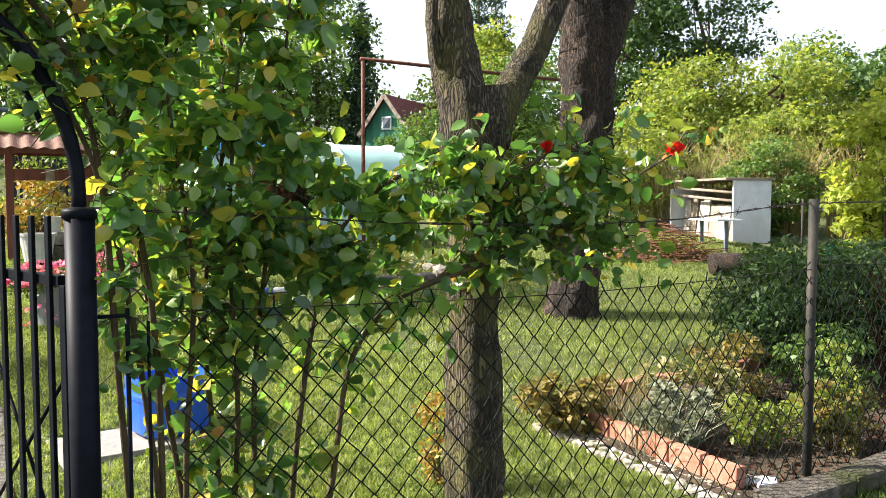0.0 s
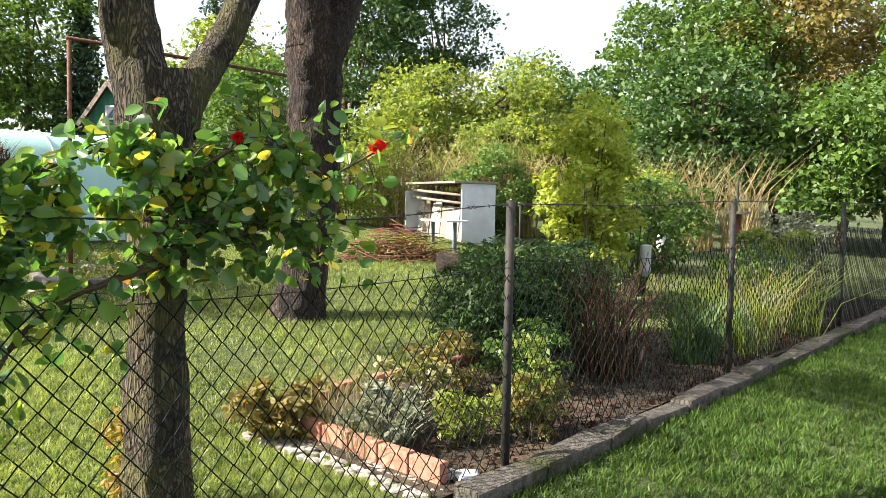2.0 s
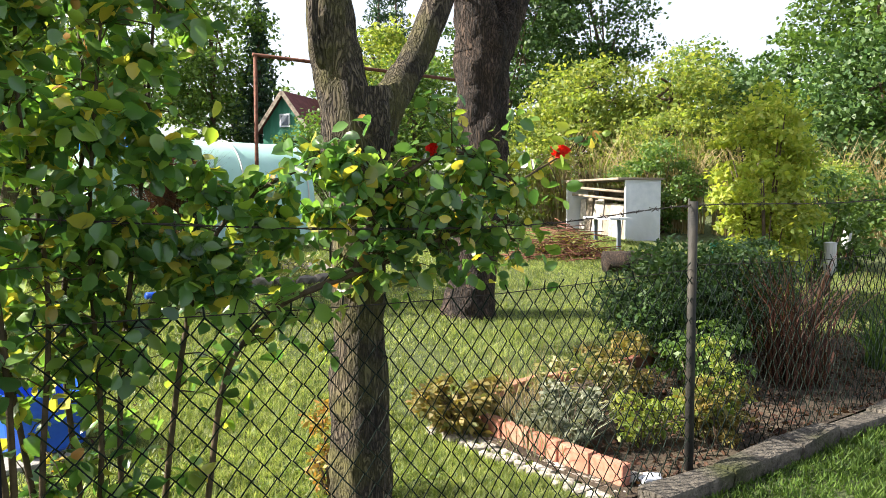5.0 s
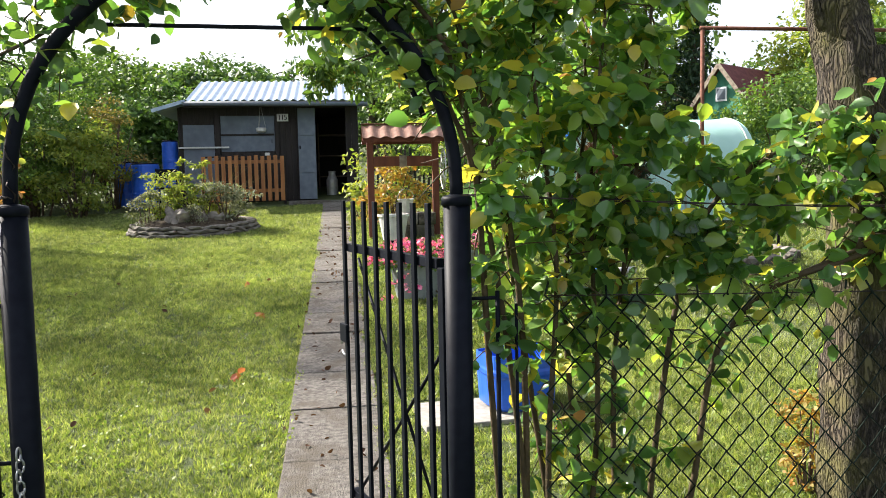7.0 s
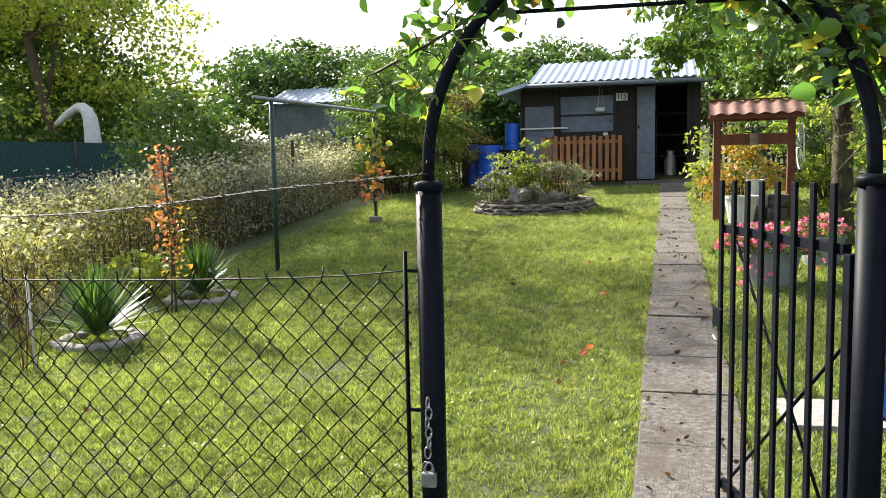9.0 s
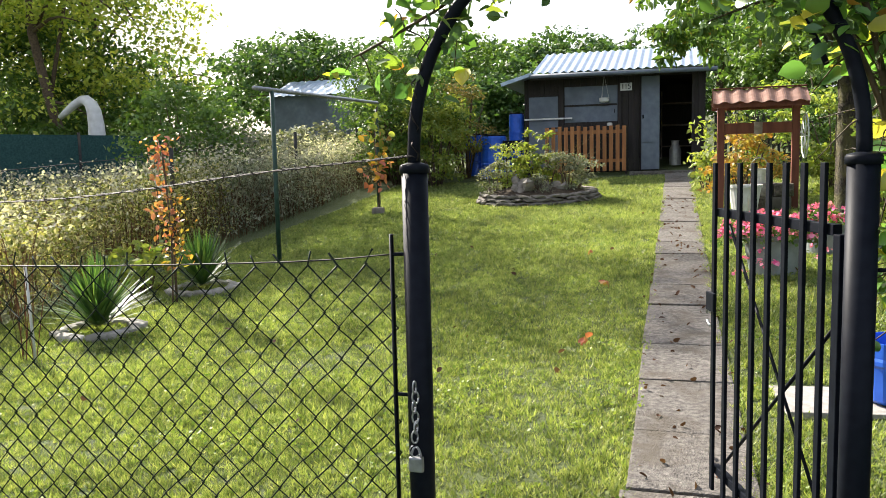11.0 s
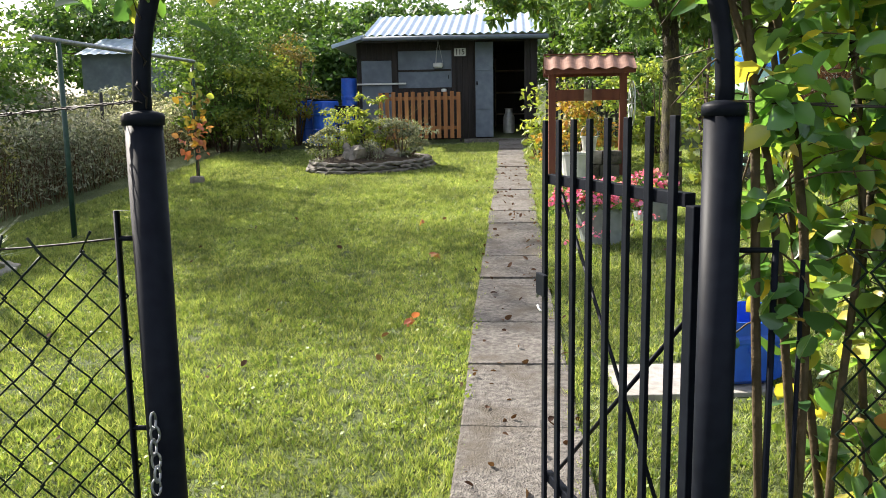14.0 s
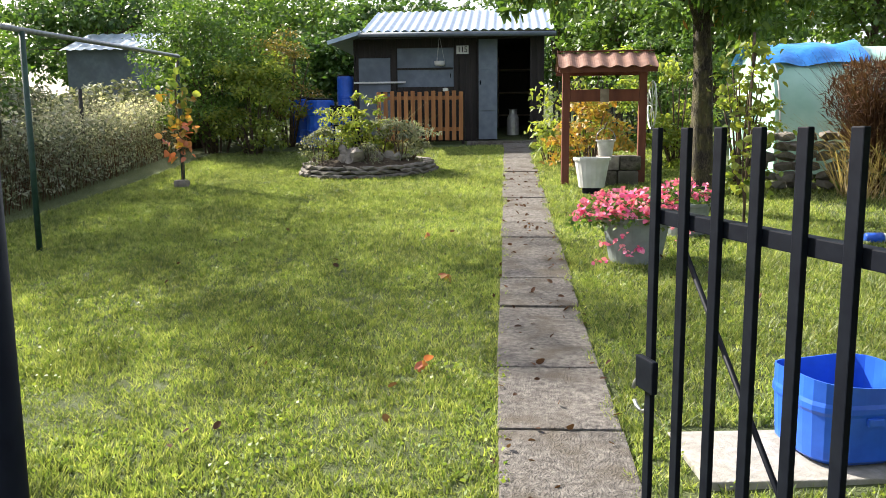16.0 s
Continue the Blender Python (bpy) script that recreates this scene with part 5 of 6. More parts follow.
# ---- left side: clothes poles, yuccas, weeds and the boundary fence ----
def clothes_frame():
    t = empty("clothes_frame", (0, 0, 0), 0, "green steel clothes-line frame of two posts and a top pole", "clothes frame")
    tubes("post", [([(-4.95, 8.92, ground(-4.95, 8.92) - 0.1), (-4.99, 8.99, 2.30)], 0.028)], M_GREENPOLE, t, sides=10)
    tubes("post", [([(-5.28, 13.2, ground(-5.28, 13.2) - 0.1), (-5.27, 13.2, 2.42)], 0.028)], M_GREENPOLE, t, sides=10)
    tubes("top_pole", [([(-4.98, 8.55, 2.30), (-5.27, 13.25, 2.455)], 0.026)], M_STEEL, t, "grey steel top pole", sides=10)


clothes_frame()


def grape_vine():
    rng = np.random.default_rng(81)
    t = empty("grape_vine", (-5.22, 13.1, ground(-5.22, 13.1)), 0, "small grape vine turning yellow and red on the pole", "vine")
    p = curve_points([(0, -0.1, 0), (0.03, -0.06, 0.6), (-0.05, -0.05, 1.2), (0.02, -0.05, 1.8)], 12)
    tubes("stem", [(p, 0.010)], M_TWIG, t, sides=6)
    def around(n, z0, z1, s):
        z = z0 + (z1 - z0) * rng.random(n)
        return np.stack([rng.normal(size=n) * s, -0.08 + rng.normal(size=n) * s * 0.7, z], 1)
    leaf_part("green_leaves", around(40, 1.2, 1.85, 0.10), 0.12, M_LEAF_LIGHT, t, rng, aspect=0.85, rich=True)
    leaf_part("yellow_leaves", around(45, 0.55, 1.5, 0.11), 0.11, M_LEAF_YELLOW, t, rng, aspect=0.85, rich=True)
    leaf_part("red_leaves", around(36, 0.4, 0.95, 0.11), 0.11, M_LEAF_RED, t, rng, aspect=0.85, rich=True)
    s = empty("stone", (-5.2, 12.95, ground(-5.2, 12.95)), 0, "small grey stone at the foot of the vine", "stone")
    part("rock", boxed(-0.1, 0.1, -0.08, 0.08, -0.02, 0.12, bevel=0.04), M_STONE, s)


grape_vine()


def yucca(x, y, r, seed):
    rng = np.random.default_rng(seed)
    t = empty("yucca", (x, y, ground(x, y)), 0, "yucca with stiff green blades in a ring of pale stones", "yucca", "yuccas")
    n = 260
    az, el = rng.random(n) * 2 * np.pi, np.radians(6 + 80 * rng.random(n) ** 0.6)
    d = np.stack([np.cos(az) * np.cos(el), np.sin(az) * np.cos(el), np.sin(el)], 1)
    s = np.stack([-np.sin(az), np.cos(az), np.zeros(n)], 1)
    L = (r * (0.7 + 0.4 * rng.random(n)))[:, None]
    c = np.array([0, 0, 0.06])
    v = np.stack([c + s * 0.006, c + d * L * 0.5 + s * 0.016 + [0, 0, 0.01], c + d * L - [0, 0, 0.03], c + d * L * 0.5 - s * 0.016 + [0, 0, 0.01], c - s * 0.006], 1)
    v = v.reshape(-1, 3)
    i = np.arange(n)[:, None] * 5
    tri = np.vstack([np.hstack([i, i + 1, i + 4]), np.hstack([i + 1, i + 3, i + 4]), np.hstack([i + 1, i + 2, i + 3])])
    dress("foliage", np_mesh("foliage", v, tri), M_YUCCA, t)
    st = [pebble(rng, 0.115, 0.08, 0.055, 0.25) for _ in range(3)]
    for m in st:
        m.materials.append(M_RINGSTONE)
    for k in range(12):
        a = k / 12 * 2 * math.pi
        ob = new("stone", st[k % 3])
        ob.parent = t
        ob.matrix_local = pose(0.32 * math.cos(a), 0.28 * math.sin(a), ground(x + 0.32 * math.cos(a), y + 0.28 * math.sin(a)) - ground(x, y) + 0.02, 0, 0, math.degrees(a) + 90)


yucca(-5.02, 5.85, 0.64, 82)
yucca(-5.06, 7.45, 0.60, 83)


def red_sapling():
    rng = np.random.default_rng(84)
    t = empty("sapling", (-4.97, 6.8, ground(-4.97, 6.8)), 0, "young sapling with orange-red autumn leaves tied to a stake", "sapling")
    tubes("stem", [(curve_points([(0, 0, -0.05), (0.03, 0, 0.7), (-0.02, 0, 1.5)], 8), 0.009), ([(0.03, 0.03, -0.05), (0.03, 0.03, 1.0)], 0.012)], M_TWIG, t, sides=6)
    z = 0.5 + 1.05 * rng.random(170)
    leaf_part("red_leaves", np.stack([rng.normal(size=170) * 0.07 - 0.04, rng.normal(size=170) * 0.06, z + 0.05], 1), 0.055, M_LEAF_RED, t, rng, rich=True)
    z = 0.35 + 0.7 * rng.random(110)
    leaf_part("yellow_leaves", np.stack([rng.normal(size=110) * 0.07 + 0.1, rng.normal(size=110) * 0.06, z], 1), 0.05, M_LEAF_YELLOW, t, rng, rich=True)
    s = empty("plant_stake", (-4.9, 5.02, ground(-4.9, 5.02)), 0, "thin white stake in the lawn", "stake")
    tubes("rod", [([(0, 0, -0.05), (-0.03, 0, 0.72)], 0.011)], M_WHITEPLASTIC, s, sides=6)
    rs = tagged(tuft(-5.0, 5.05, 0.06, 1.3, 0.004, M_REDSTEM, "thin reddish sapling stems beside the stake", 85, 14, "young_shrub", 0.3, 0.2, "shrub"))


red_sapling()


def side_fence():
    t = empty("side_fence", (0, 0, 0), 0, "rusty wire fence along the neighbouring overgrown plot", "fence")
    for x, y in ((-6.5, 5.0), (-6.7, 9.4), (-7.35, 14.3), (-7.6, 18.0)):
        z = ground(x, y)
        tubes("post", [([(x, y, z - 0.1), (x, y, z + 1.42)], 0.03)], M_POST, t, sides=8)
    for h in (0.45, 0.9, 1.35):
        tubes("wire", [([(x, y, ground(x, y) + h) for x, y in ((-6.5, 5.0), (-6.7, 9.4), (-7.35, 14.3), (-7.6, 18.0))], 0.003)], M_BARB, t, sides=4)


side_fence()


def weed_field():
    rng = np.random.default_rng(86)
    n = 7000
    y = 2.8 + 16 * rng.random(n)
    x = -6.0 - (y - 3) * 0.075 - 7.5 * rng.random(n) ** 1.8
    z = np.array([ground(a, b) for a, b in zip(x, y)])
    hgt = 0.95 + 0.35 * np.array([noise.noise((a * 0.5, b * 0.5, 7)) for a, b in zip(x, y)])
    ob = tagged(blade_part("weed_stalks", np.stack([x, y, z], 1), hgt * 1.05, 0.003, M_BROWNGRASS, None, rng, lean=0.35, bend=0.2), "dry brown weed stalks on the neglected plot", "weeds", kind="stuff")
    m = 90000
    k = rng.integers(0, n, m)
    P = np.stack([x[k] + rng.normal(size=m) * 0.10, y[k] + rng.normal(size=m) * 0.10, z[k] + hgt[k] * (0.1 + 0.95 * rng.random(m))], 1)
    near = P[:, 1] < 10.5
    tagged(leaf_part("weed_leaves", P[near], 0.06, M_WEED, None, rng, aspect=0.4), "yellow-green weeds on the neglected plot", "weeds", kind="stuff")
    top = rng.integers(0, n, 16000)
    F = np.stack([x[top], y[top], z[top] + hgt[top] * (0.78 + 0.4 * rng.random(16000))], 1) + rng.normal(size=(16000, 3)) * 0.05
    tagged(leaf_part("seed_heads", F, 0.055, M_FLUFF, None, rng, aspect=0.6), "pale fluffy seed heads over the neglected plot", "weeds", kind="stuff")
    tagged(leaf_part("dry_weeds", P[~near], 0.07, M_LEAF_GREY, None, rng, aspect=0.35), "grey dry goldenrod weeds on the neglected plot", "weeds", kind="stuff")


weed_field()
bush(-5.7, 7.4, 0.45, 0.35, 0.5, 0.09, M_LEAF_LIGHT, "low bright green ferny plant by the fence", 87, 500)


def net_screen():
    t = empty("privacy_screen", (0, 0, 0), 0, "dark green shade net screen along the far plot", "screen")
    pts = [(-13.5, 11.0), (-12.0, 14.0), (-10.6, 17.2)]
    for (a, b), (c, d) in zip(pts, pts[1:]):
        l = math.hypot(c - a, d - b)
        ob = part("net", boxed(0, l, -0.01, 0.01, 1.0, 2.15), M_NET, t)
        ob.matrix_local = pose(a, b, 0, 0, 0, math.degrees(math.atan2(d - b, c - a)))
    for a, b in pts:
        tubes("post", [([(a, b - 0.03, 0.2), (a, b - 0.03, 2.2)], 0.03)], M_POST, t, sides=6)


net_screen()


def far_shed():
    t = empty("far_shed", (-11.7, 24.5, 0), 0, "pale grey garden hut with a sheet roof beyond the weeds", "shed")
    part("wall", boxed(-1.5, 1.3, 0, 2.4, 1.2, 3.75), M_GREYPANEL, t)
    bm = bmesh.new()
    corrugated(bm, -1.6, 1.4, (-0.2, 3.72), (1.5, 4.35), 0.3, 0.015)
    part("roof_sheet", bm, M_METALROOF, t)
    g = empty("garden_tent", (-12.6, 15.2, ground(-12.6, 15.2)), 0, "white film tent end beyond the net screen", "tent")
    tubes("film", [(curve_points([(-0.9, 0, 2.0), (-0.3, 0, 2.35), (0, 0, 2.1), (0.05, 0, 1.1)], 10), np.linspace(0.06, 0.2, 10))], M_WHITEPLASTIC, g, sides=8)


far_shed()

# ---- trees and bushes round the place: x, y, height, crown radius, leaf, material, label, seed, leaves ----
for args in (
        (-14.2, 16.6, 12.0, 3.0, 0.12, M_LEAF_FRESH, "large leafy tree overhanging the neglected plot", 101, 10000),
        (-15.8, 18.6, 8.6, 2.6, 0.13, M_LEAF_MID, "tall sunlit broadleaf tree behind the net screen", 102, 9500),
        (-20.0, 19.5, 8.0, 3.0, 0.16, M_LEAF_DARK, "dark broadleaf tree far behind the plots", 104, 5000),
        (-14.0, 28.5, 4.0, 3.2, 0.18, M_LEAF_DARK, "dark distant tree beyond the plots", 105, 4500),
        (-9.0, 30.0, 3.6, 3.0, 0.18, M_LEAF_DARK, "dark distant tree behind the far hut", 106, 4500),
        (-4.5, 31.0, 3.3, 2.6, 0.18, M_LEAF_DARK, "dark distant tree behind the shed", 107, 3500),
        (1.2, 29.0, 4.4, 1.3, 0.16, M_LEAF_DARK, "dark distant tree above the shed roof", 108, 2500),
        (6.0, 27.0, 5.6, 2.2, 0.16, M_LEAF_MID, "green distant tree beyond the plots", 109, 4000),
        (10.3, 27.0, 6.8, 2.0, 0.16, M_LEAF_MID, "leafy tree behind the green hut", 110, 4500),
        (4.0, 20.0, 4.0, 1.7, 0.12, M_LEAF_MID, "rounded tree behind the greenhouse", 111, 4000),
        (15.0, 23.0, 5.2, 1.9, 0.15, M_LEAF_LIGHT, "sunlit yellow-green tree behind the lawn", 112, 4500),
        (12.6, 18.5, 3.9, 1.5, 0.12, M_LEAF_MID, "green shrub tree beyond the lawn", 113, 3500),
        (20.0, 22.5, 10.5, 2.6, 0.17, M_LEAF_DARK, "tall dark tree at the far side of the lawn", 114, 7000),
        (24.0, 22.5, 10.0, 2.4, 0.17, M_LEAF_DARK, "tall dark tree in the far hedge", 115, 6500),
        (19.0, 14.6, 4.6, 1.7, 0.13, M_LEAF_LIGHT, "yellow-green walnut bush behind the white hutch", 116, 4200),
        (17.2, 16.2, 4.3, 1.6, 0.13, M_LEAF_LIGHT, "yellow-green bush behind the white hutch", 117, 4000),
        (22.5, 13.6, 4.7, 2.2, 0.15, M_LEAF_DARK, "dense dark tree in the hedge", 118, 6500),
        (21.5, 10.0, 7.6, 2.3, 0.15, M_LEAF_MID, "dense green tree in the hedge", 119, 7000),
        (22.8, 8.0, 9.6, 2.0, 0.15, M_LEAF_AUTUMN, "tall tree turning orange in the hedge", 120, 5500),
        (19.0, 8.6, 4.6, 1.9, 0.14, M_LEAF_DARK, "dark green bush under the hedge", 121, 5000),
        (27.0, 6.2, 8.5, 2.0, 0.16, M_LEAF_AUTUMN, "tall autumn-tinted tree beyond the fence end", 122, 5000),
        (22.0, 4.2, 7.6, 1.5, 0.15, M_LEAF_MID, "green tree beyond the fence end", 123, 4500),
        (31.0, 11.8, 9.0, 2.8, 0.2, M_LEAF_DARK, "dark distant tree beyond the hedge", 124, 4500),
        (34.0, 24.0, 6.4, 3.2, 0.2, M_LEAF_MID, "green distant tree beyond the hedge", 125, 4500),
        (24.0, 1.0, 5.5, 2.6, 0.18, M_LEAF_DARK, "dark hedge tree beyond the wire fence", 127, 4500),
        (19.5, 5.6, 4.0, 1.6, 0.15, M_LEAF_MID, "green hedge bush beyond the wire fence", 128, 4000),
        (-7.5, 26.0, 3.4, 2.4, 0.17, M_LEAF_MID, "green tree behind the shed corner", 129, 4000),
        (-4.8, 23.5, 2.6, 1.6, 0.14, M_LEAF_DARK, "dark shrub tree behind the shed", 130, 3500),
        (2.2, 21.5, 3.6, 1.5, 0.13, M_LEAF_MID, "green tree behind the paling fence", 97, 4000),
        (0.9, 24.0, 3.2, 1.4, 0.13, M_LEAF_DARK, "dark tree behind the paling fence", 98, 3000),
        (28.0, 2.5, 7.0, 2.4, 0.18, M_LEAF_DARK, "dark distant tree beyond the hedge", 126, 4500)):
    tree(*args[:4], args[4] * 1.08, *args[5:8], int(args[8] * 2.2), low=0.08, clumps=95, clump=0.27)
for x, y, h, r, lab, s in ((11.6, 26.0, 6.3, 1.1, "pointed dark conifer behind the green hut", 131), (16.8, 26.5, 8.4, 1.9, "tall blue-green spruce behind the lawn", 132), (18.6, 28.0, 8.8, 1.8, "tall dark spruce behind the lawn", 133), (3.75, 10.9, 1.35, 0.22, "narrow dark dwarf conifer by the dry wall", 134)):
    conifer(x, y, h, r, M_CONIFER, lab, s, 5000 if h > 3 else 1500)
for args in (
        (-6.2, 17.2, 1.2, 1.0, 2.9, 0.08, M_LEAF_MID, "big sunlit green shrub beside the shed", 141, 5200),
        (-7.0, 18.2, 1.0, 0.9, 3.3, 0.08, M_LEAF_DARK, "tall green shrub in the corner of the lawn", 142, 5000),
        (-5.3, 16.7, 0.9, 0.7, 1.9, 0.08, M_LEAF_LIGHT, "low light green shrub under the bushes", 143, 3000),
        (-4.95, 17.9, 0.6, 0.6, 2.6, 0.07, M_LEAF_AUTUMN, "shrub with orange-brown autumn leaves", 144, 1500),
        (-6.6, 19.4, 1.6, 1.0, 3.4, 0.11, M_LEAF_MID, "tall shrub behind the corner bushes", 145, 4000),
        (-9.3, 19.5, 1.8, 1.3, 1.3, 0.12, M_LEAF_GREY, "greyish green shrub on the far plot", 146, 4000),
        (-8.4, 13.5, 0.9, 1.5, 1.7, 0.09, M_LEAF_GREY, "silvery shrub on the neglected plot", 147, 3500),
        (-8.4, 12.3, 0.9, 1.2, 2.3, 0.09, M_LEAF_MID, "green shrub on the neglected plot", 148, 3500),
        (7.85, 5.0, 0.52, 0.5, 2.5, 0.075, M_LEAF_FRESH, "upright yellow-green shrub on the lawn edge", 149, 5200),
        (7.5, 4.75, 0.42, 0.4, 1.5, 0.06, M_LEAF_FRESH, "yellow-green shoots of the tall shrub", 150, 1200),
        (5.0, 3.95, 0.72, 0.42, 0.95, 0.048, M_LEAF_DARK, "dark green leafy perennial clump behind the bed", 151, 5600),
        (5.9, 4.05, 0.55, 0.42, 0.9, 0.048, M_LEAF_DARK, "dark green leafy perennials behind the bed", 152, 4200),
        (3.72, 2.86, 0.25, 0.18, 0.58, 0.036, M_LEAF_LIGHT, "leafy spiraea with yellow-green tips by the post", 153, 900),
        (3.66, 2.74, 0.24, 0.12, 0.42, 0.036, M_LEAF_AUTUMN, "browning leaves of a low shrub", 154, 700),
        (3.30, 2.98, 0.16, 0.14, 0.34, 0.042, M_LEAF_LIGHT, "small yellow-green plant in the bed", 155, 260),
        (2.98, 3.22, 0.26, 0.22, 0.36, 0.035, M_LEAF_GREY, "silver-grey lavender bush in the bed", 156, 1100),
        (2.70, 3.72, 0.22, 0.16, 0.26, 0.05, M_LEAF_AUTUMN, "dark reddish creeping plant over the edging", 157, 500),
        (1.68, 3.45, 0.12, 0.12, 0.44, 0.03, M_LEAF_YELLOW, "small plant with orange-yellow leaves in the grass", 158, 330),
        (8.3, 3.3, 0.5, 0.4, 0.9, 0.06, M_LEAF_MID, "green perennial behind the fence", 159, 1200),
        (9.3, 3.5, 0.6, 0.4, 1.1, 0.07, M_LEAF_LIGHT, "light green berry bush behind the fence", 160, 1500),
        (10.4, 3.6, 0.6, 0.5, 1.1, 0.06, M_LEAF_GREY, "grey-green herb clump behind the fence", 161, 1500),
        (9.0, 5.0, 0.5, 0.5, 1.4, 0.07, M_LEAF_MID, "young green berry bush on the lawn", 162, 1300),
        (11.5, 6.0, 0.9, 0.8, 1.5, 0.08, M_LEAF_MID, "berry bushes at the back of the lawn", 163, 2200),
        (13.5, 7.5, 1.2, 0.9, 1.7, 0.09, M_LEAF_LIGHT, "berry bushes before the hedge", 164, 2600),
        (13.2, 10.5, 1.0, 0.8, 1.9, 0.09, M_LEAF_MID, "overgrown green shrub behind the hutch", 165, 2600),
        (14.8, 11.8, 1.5, 1.0, 2.6, 0.10, M_LEAF_LIGHT, "yellow-green undergrowth behind the hutch", 166, 3600),
        (11.6, 13.2, 1.5, 1.0, 2.4, 0.10, M_LEAF_LIGHT, "yellow-green undergrowth at the end of the lawn", 167, 3600),
        (8.8, 15.5, 1.6, 1.0, 2.4, 0.10, M_LEAF_MID, "green undergrowth at the end of the lawn", 168, 3600),
        (2.3, 16.2, 1.1, 0.8, 2.2, 0.09, M_LEAF_MID, "green shrubs behind the well", 169, 2800),
        (1.9, 13.6, 0.5, 0.5, 1.7, 0.08, M_LEAF_LIGHT, "light green shrub behind the fruit tree", 170, 1200),
        (-15.5, 16.5, 1.8, 1.2, 2.6, 0.14, M_LEAF_MID, "green hedge bush behind the net screen", 172, 3000),
        (-13.2, 19.5, 1.8, 1.2, 2.6, 0.14, M_LEAF_MID, "green hedge bush behind the net screen", 173, 3000),
        (-16.5, 12.0, 1.8, 1.6, 2.8, 0.14, M_LEAF_DARK, "dark hedge bush behind the net screen", 174, 3000),
        (-10.8, 20.5, 1.6, 1.2, 1.1, 0.12, M_LEAF_DARK, "dark bush below the far hut", 175, 2500),
        (-17.5, 21.0, 2.4, 1.6, 3.2, 0.16, M_LEAF_DARK, "dark bush at the plot edge", 176, 3000),
        (4.4, 3.35, 0.3, 0.25, 0.5, 0.05, M_LEAF_MID, "green perennial in the bed", 177, 600),
        (3.45, 3.55, 0.3, 0.25, 0.38, 0.045, M_WEED, "yellowing low plant in the bed", 178, 600),
        (4.0, 3.7, 0.35, 0.25, 0.42, 0.045, M_LEAF_AUTUMN, "browning perennial in the bed", 179, 600),
        (2.74, 3.80, 0.34, 0.22, 0.30, 0.05, M_LEAF_AUTUMN, "reddish creeping plant over the edging", 180, 900),
        (2.15, 11.2, 0.35, 0.3, 1.8, 0.07, M_LEAF_LIGHT, "light green climbing shoots by the dry wall", 171, 700)):
    bush(*args[:5], args[5] * 1.0, *args[6:9], int(args[9] * 1.9), clumps=max(24, args[9] // 45), clump=0.26, group="garden shrubs")

# ---- far hedge rim that closes the view ----
rim_rng = np.random.default_rng(180)
for i in range(26):
    a = math.radians(-75 + 150 * i / 25)
    x, y = 46 * math.sin(a), 8 + 34 * math.cos(a)
    tree(x, y, 2.4 + 1.6 * rim_rng.random(), 3.6, 0.3, (M_LEAF_DARK, M_LEAF_MID)[i % 2], "distant tree in the surrounding hedgerow", 181 + i, 1500, low=0.02, clumps=60, clump=0.25, group="distant hedgerow")


# ---- right garden ----
def flower_bed():
    t = empty("flower_bed", (0, 0, 0), 0, "planted soil bed along the fence with a brick edging", "flower bed")
    outline = [(2.78, 2.56), (2.70, 3.0), (2.66, 3.6), (2.75, 3.95), (3.3, 4.12), (4.1, 4.15), (5.0, 3.9), (6.5, 3.7), (8.5, 3.5), (11.3, 3.2), (11.3, 2.56)]
    bm = bmesh.new()
    n = 5
    cx = [(x, 2.56 + (y - 2.56) * k / n) for x, y in outline for k in range(n + 1)]
    tv = [bm.verts.new((x, y, ground(x, y) + 0.035 + 0.02 * noise.noise((x * 6, y * 6, 0)))) for x, y in cx]
    for i in range(len(outline) - 1):
        for k in range(n):
            a = i * (n + 1) + k
            try:
                bm.faces.new((tv[a], tv[a + n + 1], tv[a + n + 2], tv[a + 1]))
            except ValueError:
                pass
    bmesh.ops.recalc_face_normals(bm, faces=bm.faces)
    soil = part("soil", bm, M_SOIL, t)
    rng = np.random.default_rng(190)
    m = 2800
    x = 2.8 + 6 * rng.random(m) ** 1.3
    y = 2.58 + 1.2 * rng.random(m)
    leaf_part("leaf_litter", np.stack([x, y, [ground(a, b) + 0.05 for a, b in zip(x, y)]], 1), 0.045, M_BROWNGRASS, t, rng, "dry fallen leaves and bark", rich=False)
    stones = [pebble(rng, 0.030, 0.023, 0.020) for _ in range(6)]
    for me in stones:
        me.materials.append(M_PEBBLE)
    for k in range(290):
        a = 2.58 + 0.19 * rng.random() if k % 3 else 2.85 + 0.12 * rng.random()
        b = 2.62 + 1.25 * rng.random()
        ob = new("pebble", stones[k % 6])
        ob.parent = t
        ob.matrix_local = pose(a - 0.05 * (b - 2.62), b, ground(a, b) + (0.02 if k % 3 else 0.055), 0, 0, 360 * rng.random())
    for i in range(5):
        y0 = 2.66 + i * 0.205
        bm = boxed(2.775, 2.835, y0 + 0.002, y0 + 0.203, -0.05, 0.115, bevel=0.006)
        ob = part("edging_brick", bm, M_BRICK, t)
        ob.location = (-0.05 * (i / 5), 0, ground(2.8, y0) + 0.02)
    for i in range(9):
        x0 = 3.22 + i * 0.2
        ob = part("edging_brick", boxed(0.002, 0.198, -0.03, 0.03, -0.05, 0.075, bevel=0.006), M_BRICK, t)
        ob.matrix_local = pose(x0, 4.10 + 0.03 * math.sin(i), ground(x0, 4.1) + 0.02, 4, 0, 3)


